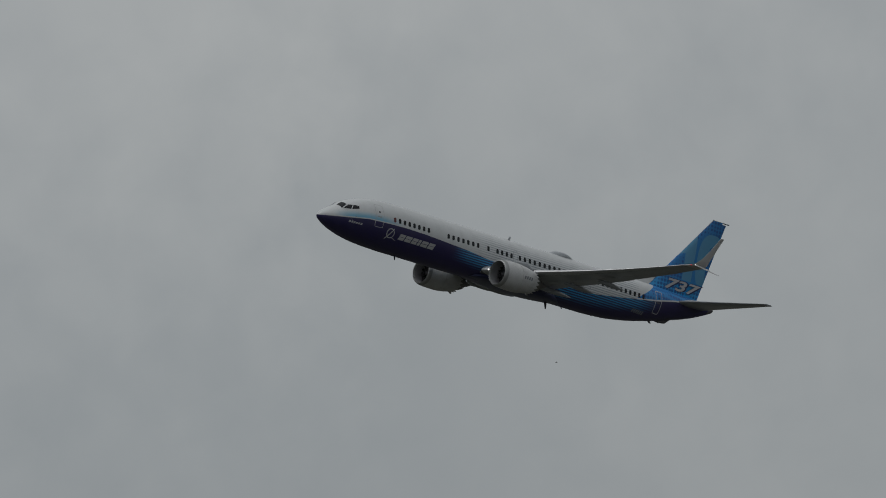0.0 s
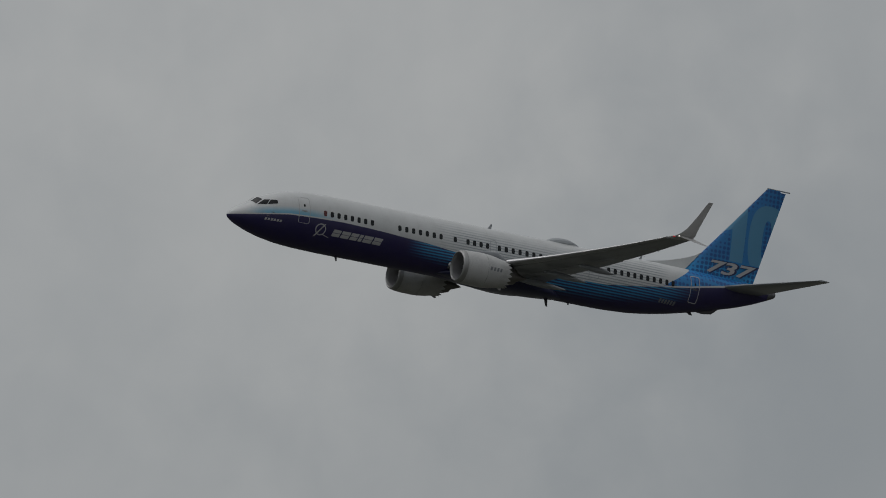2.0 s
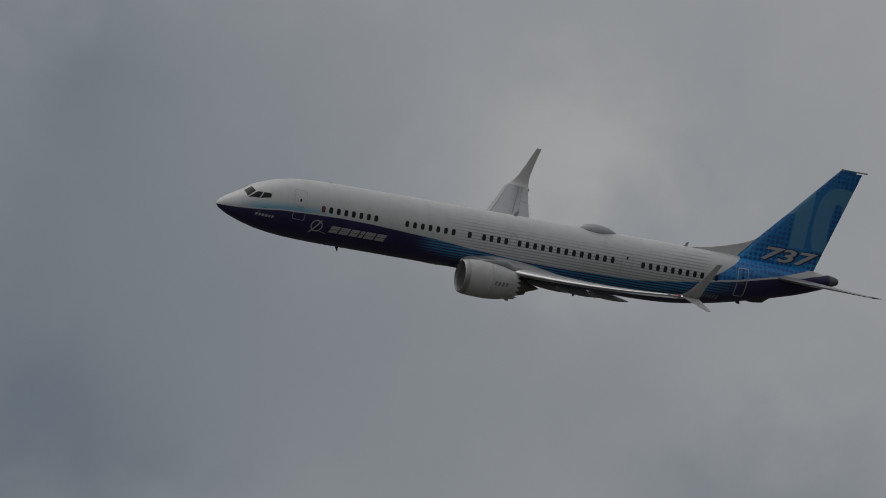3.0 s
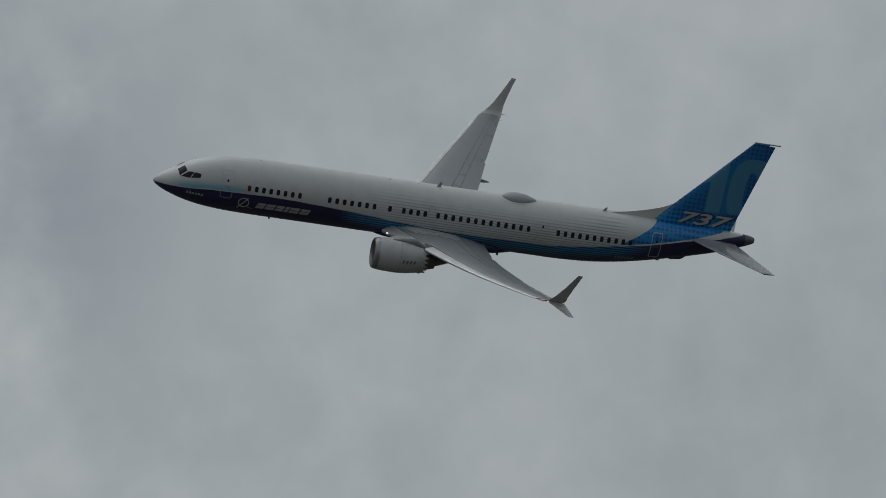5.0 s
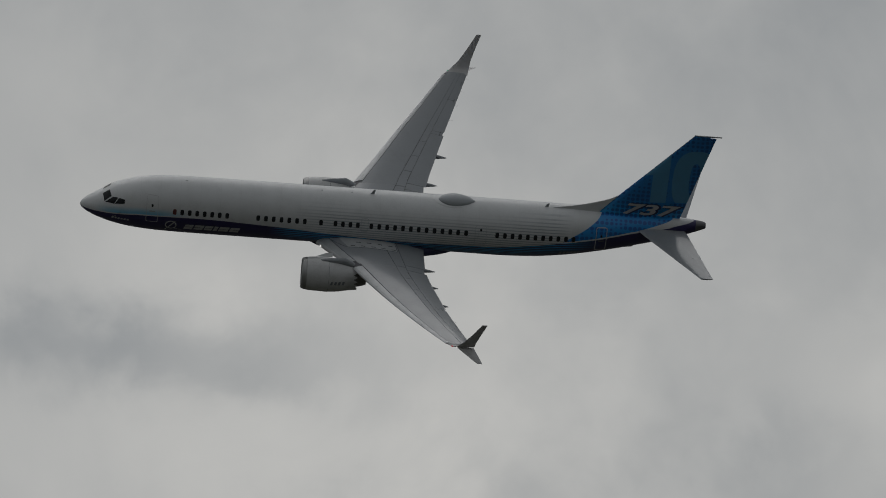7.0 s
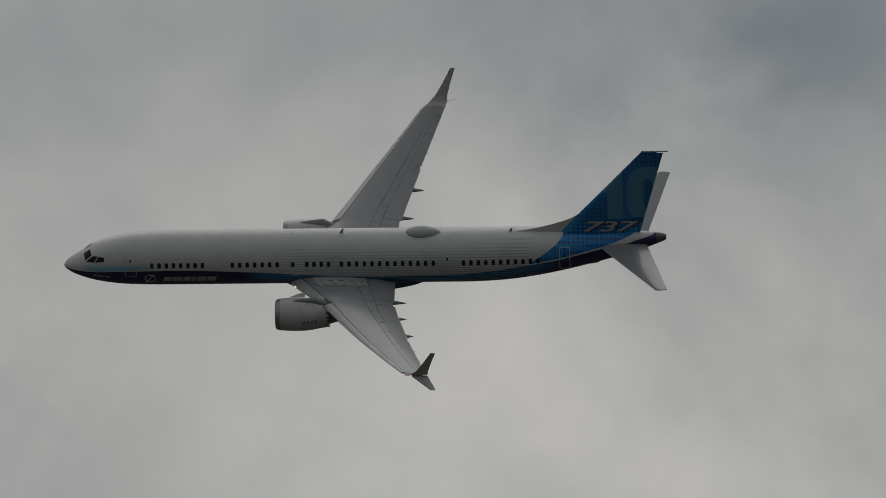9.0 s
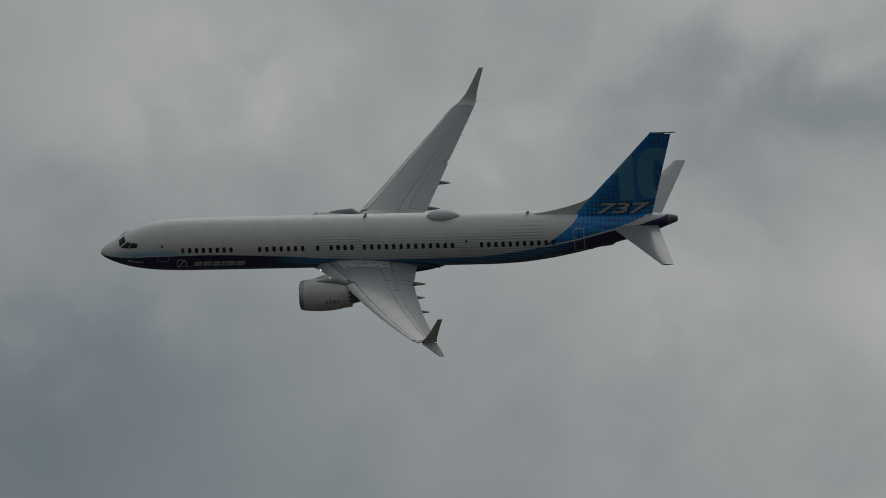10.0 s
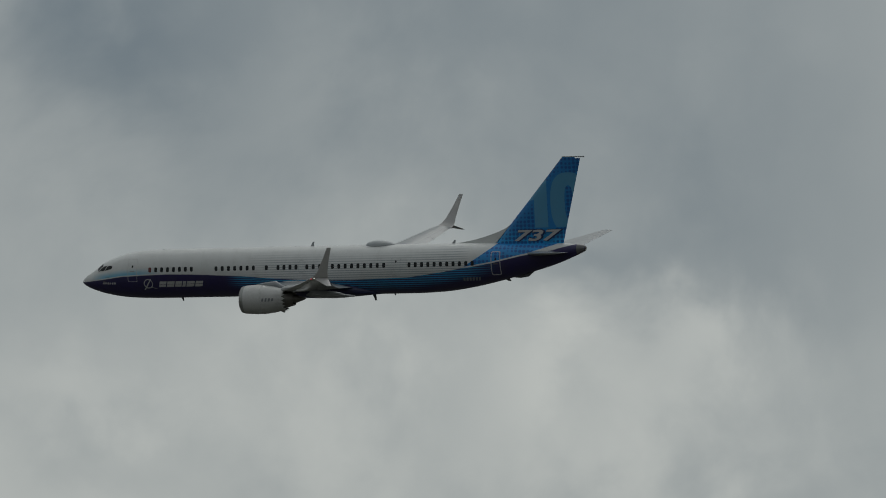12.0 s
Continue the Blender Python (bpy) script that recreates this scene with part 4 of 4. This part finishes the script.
def tube(verts, faces, path, radii, seg=6):
    """Adds a tapered limb along a path."""
    base = len(verts)
    for k, p in enumerate(path):
        d = (path[min(k + 1, len(path) - 1)] - path[max(k - 1, 0)]).normalized()
        u = d.cross(Vector((0.31, 0.7, 0.64))).normalized()
        v = d.cross(u)
        for i in range(seg):
            a = 2 * math.pi * i / seg
            verts.append(p + (u * math.cos(a) + v * math.sin(a)) * radii[k])
    for k in range(len(path) - 1):
        for i in range(seg):
            j = (i + 1) % seg
            faces.append((base + k * seg + i, base + k * seg + j, base + (k + 1) * seg + j, base + (k + 1) * seg + i))
    faces.append(tuple(base + (len(path) - 1) * seg + i for i in range(seg)))


def brush(verts, faces, a, b, count, long, wide, rng, lean=0.7):
    """Adds a shoot's needles between two points."""
    d = (b - a).normalized()
    u = d.cross(Vector((0.31, 0.7, 0.64))).normalized()
    v = d.cross(u)
    for _ in range(count):
        s, t = rng.random(), rng.uniform(0, 2 * math.pi)
        out = u * math.cos(t) + v * math.sin(t)
        p = a.lerp(b, s)
        tip = p + (out + d * rng.uniform(0.2, 1.2) * lean).normalized() * long * rng.uniform(0.6, 1.1)
        side = d.cross(out) * wide * 0.5
        n = len(verts)
        verts.extend((p - side, p + side, tip))
        faces.append((n, n + 1, n + 2))


def mesh_part(name, verts, faces, mat, parent, label=""):
    mesh = bpy.data.meshes.new(name)
    mesh.from_pydata(verts, [], faces)
    mesh.materials.append(mat)
    for f in mesh.polygons:
        f.use_smooth = True
    ob = new(name, mesh)
    ob.parent = parent
    return tagged(ob, label)


def conifer(name, label, place, height, step, spread, droop, needle, wide, dense, green, seed, fine_top, gap, bare=False):
    """A conifer with whorls of limbs: fine shoots near the top, broad sprays below."""
    rng = random.Random(seed)
    tree = new(name)
    tagged(tree, label, "tree")
    tree.location = place
    wv, wf, gv, gf = [], [], [], []
    lean = Vector((0.012, 0.004, 0))
    trunk = [Vector((0.06 * math.sin(z * 0.5), 0.05 * math.cos(z * 0.7), z)) + lean * z for z in np.linspace(0, height, 40)]
    tube(wv, wf, trunk, [0.016 + (0.20 * (1 - k / 39)) * (height / 14) for k in range(40)], 8)
    mesh_part("trunk", wv, wf, BARK, tree)
    lv, lf = [], []

    def at(z):
        k = min(38, int(z / height * 39))
        return trunk[k].lerp(trunk[k + 1], z / height * 39 - k)
    top = at(height - 0.001)
    brush(gv, gf, at(height - step * 1.05), top + Vector((0, 0, 0.03)), int(dense * step), needle, wide, rng)
    z = height - step
    level = 0
    while z > 1.6:
        below = height - z
        first = bare and level == 0
        count = 3 if first else (5 if level < 2 else 6)
        turn = rng.uniform(0, 6)
        for k in range(count):
            a = turn + 2 * math.pi * k / count + rng.uniform(-0.3, 0.3)
            reach = spread * (below ** 0.6) * rng.uniform(0.75, 1.1)
            rise = 0.75 - droop * min(1, below / (fine_top * 1.4)) + rng.uniform(-0.12, 0.12)
            if bare:
                rise = 0.42 - 0.38 * min(1, below / 2.5) + rng.uniform(-0.1, 0.1)
                reach *= 0.55 if level == 1 else 0.95
            if first:
                a, reach, rise = (0.15, 3.3, 1.6)[k], (0.44, 0.48, 0.3)[k], 1.0
            d = Vector((math.cos(a), math.sin(a), 0))
            base = at(z + rng.uniform(-0.05, 0.05))
            pts = [base + d * reach * s + Vector((0, 0, reach * (rise * s - 0.35 * s * s * min(1, below / 5) + 0.25 * s ** 3))) for s in np.linspace(0, 1, 6)]
            tube(lv, lf, pts, [max(0.013 if first else 0.006, 0.02 * reach * (1 - 0.85 * s)) for s in np.linspace(0, 1, 6)], 5)
            fine = below < fine_top
            nl, nw = (needle, wide) if fine else (needle * 2.6, wide * 6)
            per = dense if fine else dense * 0.16
            if bare:
                per *= 0.45 if first else 1.9
            for i in range(5):
                brush(gv, gf, pts[i], pts[i + 1], int(per * (pts[i + 1] - pts[i]).length) + 2, nl, nw, rng)
            twigs = 0 if first else (8 if bare else 4) + int(reach * (9 if fine else 4))
            for i in range(twigs):
                s = rng.uniform(0.3, 0.95)
                j = min(4, int(s * 5))
                p = pts[j].lerp(pts[j + 1], s * 5 - j)
                sign = rng.choice((-1, 1))
                w = d * 0.75 + Vector((-d.y, d.x, 0)) * sign * 0.8 + Vector((0, 0, rng.uniform(-0.15, 0.35)))
                e = p + w.normalized() * reach * rng.uniform(0.25, 0.5) * (1.2 - s)
                tube(lv, lf, [p, e], [0.006, 0.003], 4)
                brush(gv, gf, p, e, int(per * (e - p).length) + 3, nl, nw, rng)
        z -= step * gap * rng.uniform(0.8, 1.1) * (1 + 0.25 * min(2, below / 6)) * (0.5 if first else 1.0)
        level += 1
    mesh_part("limbs", lv, lf, BARK, tree)
    mesh_part("crown", gv, gf, green, tree)
    return tree


conifer("spruce_tree", "tall dark green spruce with a bare leader shoot", (-1.31, 109.95, 0), 22.2, 0.74, 0.60, 0.75, 0.060, 0.009, 330, SPRUCE_GREEN, 4, 2.6, 0.46, bare=True)
conifer("pine_tree", "green pine with upright bristling shoots", (78.38, 53.50, 0), 10.90, 0.34, 0.76, 0.35, 0.070, 0.016, 900, PINE_GREEN, 9, 1.6, 0.8)


def build_bird(place, heading):
    bird = new("bird")
    tagged(bird, "small dark bird in gliding flight", "bird", group="birds in the sky")
    dark = BIRD
    rings = [[(x, r * math.cos(a), r * 0.85 * math.sin(a)) for a in np.linspace(0, 2 * math.pi, 11)[:-1]]
             for x, r in ((-0.085, 0.003), (-0.075, 0.010), (-0.05, 0.019), (-0.01, 0.023), (0.035, 0.016), (0.07, 0.006))]
    part("body", loft(rings), dark, bird, shift=0)
    for side in (-1, 1):
        part("wing", loft([[(f, y * side, z + 0.002), ((f + b) / 2, y * side, z + 0.006), (b, y * side, z), ((f + b) / 2, y * side, z - 0.002)]
                           for y, f, b, z in ((0.012, -0.045, 0.025, 0.008), (0.06, -0.052, 0.02, 0.028), (0.11, -0.03, 0.018, 0.030), (0.15, 0.005, 0.02, 0.022))]), dark, bird, shift=0)
    part("tail", loft([[(x, w, 0.002), (x, -w, 0.002), (x, -w, -0.002), (x, w, -0.002)] for x, w in ((0.06, 0.008), (0.125, 0.026))]), dark, bird, shift=0)
    bird.matrix_basis = pose(*place, 0, 0, heading)
    return bird


BIRD = plain("bird_plumage", (0.035, 0.032, 0.030), 0.7, scale=20)
BIRDS = [  # seconds, place, heading
    [(0, (417.1, 232.4, 51.0), 124), (1, (421.4, 226.0, 44.6), 124), (12, (468.5, 155.6, 44.0), 124)],
    [(0, (307.8, 361.6, 83.1), 327), (2.5, (273.8, 383.4, 93.3), 327), (12, (144.8, 466.4, 132.1), 327)],
    [(0, (16.6, 468.3, 109.4), 345), (5.5, (0.36, 472.7, 85.0), 345), (12, (-18.8, 478.0, 56.1), 345)],
]
birds = [build_bird(rows[0][1], rows[0][2]) for rows in BIRDS]


SPOILER_ANGLES = [(0, 0), (9.0, 0), (10.0, 0), (10.3, 2), (10.7, 17), (11.0, 24), (11.3, 16), (11.7, 2), (12, 0)]


WING_FLEX = [(0, 0), (3.0, 0), (5.5, 0.6), (7.0, 0.7), (8.5, 0.85), (9.5, 0.85), (10.5, 0.9), (11.5, 0.2), (12, 0)]


def motions():
    for bird, rows in zip(birds, BIRDS):
        walk(bird, [(t, pose(*place, 0, 0, heading)) for t, place, heading in rows])
    # the spoilers of the high wing lift while the airliner rolls level
    for spoiler, hinge, axis in RAISED:
        walk(spoiler, [(t, Matrix.Translation(hinge) @ Matrix.Rotation(radians(-a), 4, axis) @ Matrix.Translation(-hinge)) for t, a in SPOILER_ANGLES])
    # the wings bend up under the load of the turn
    for wing, side in FLEXED:
        root = Vector((0, side * 1.9, -1.2))
        walk(wing, [(t, Matrix.Translation(root) @ Matrix.Rotation(radians(side * a), 4, "X") @ Matrix.Translation(-root)) for t, a in WING_FLEX])
    walk(airliner, [(t, pose(x, y, z, rx, ry, rz)) for t, x, y, z, rx, ry, rz in AIRLINER_ROWS])


motions()
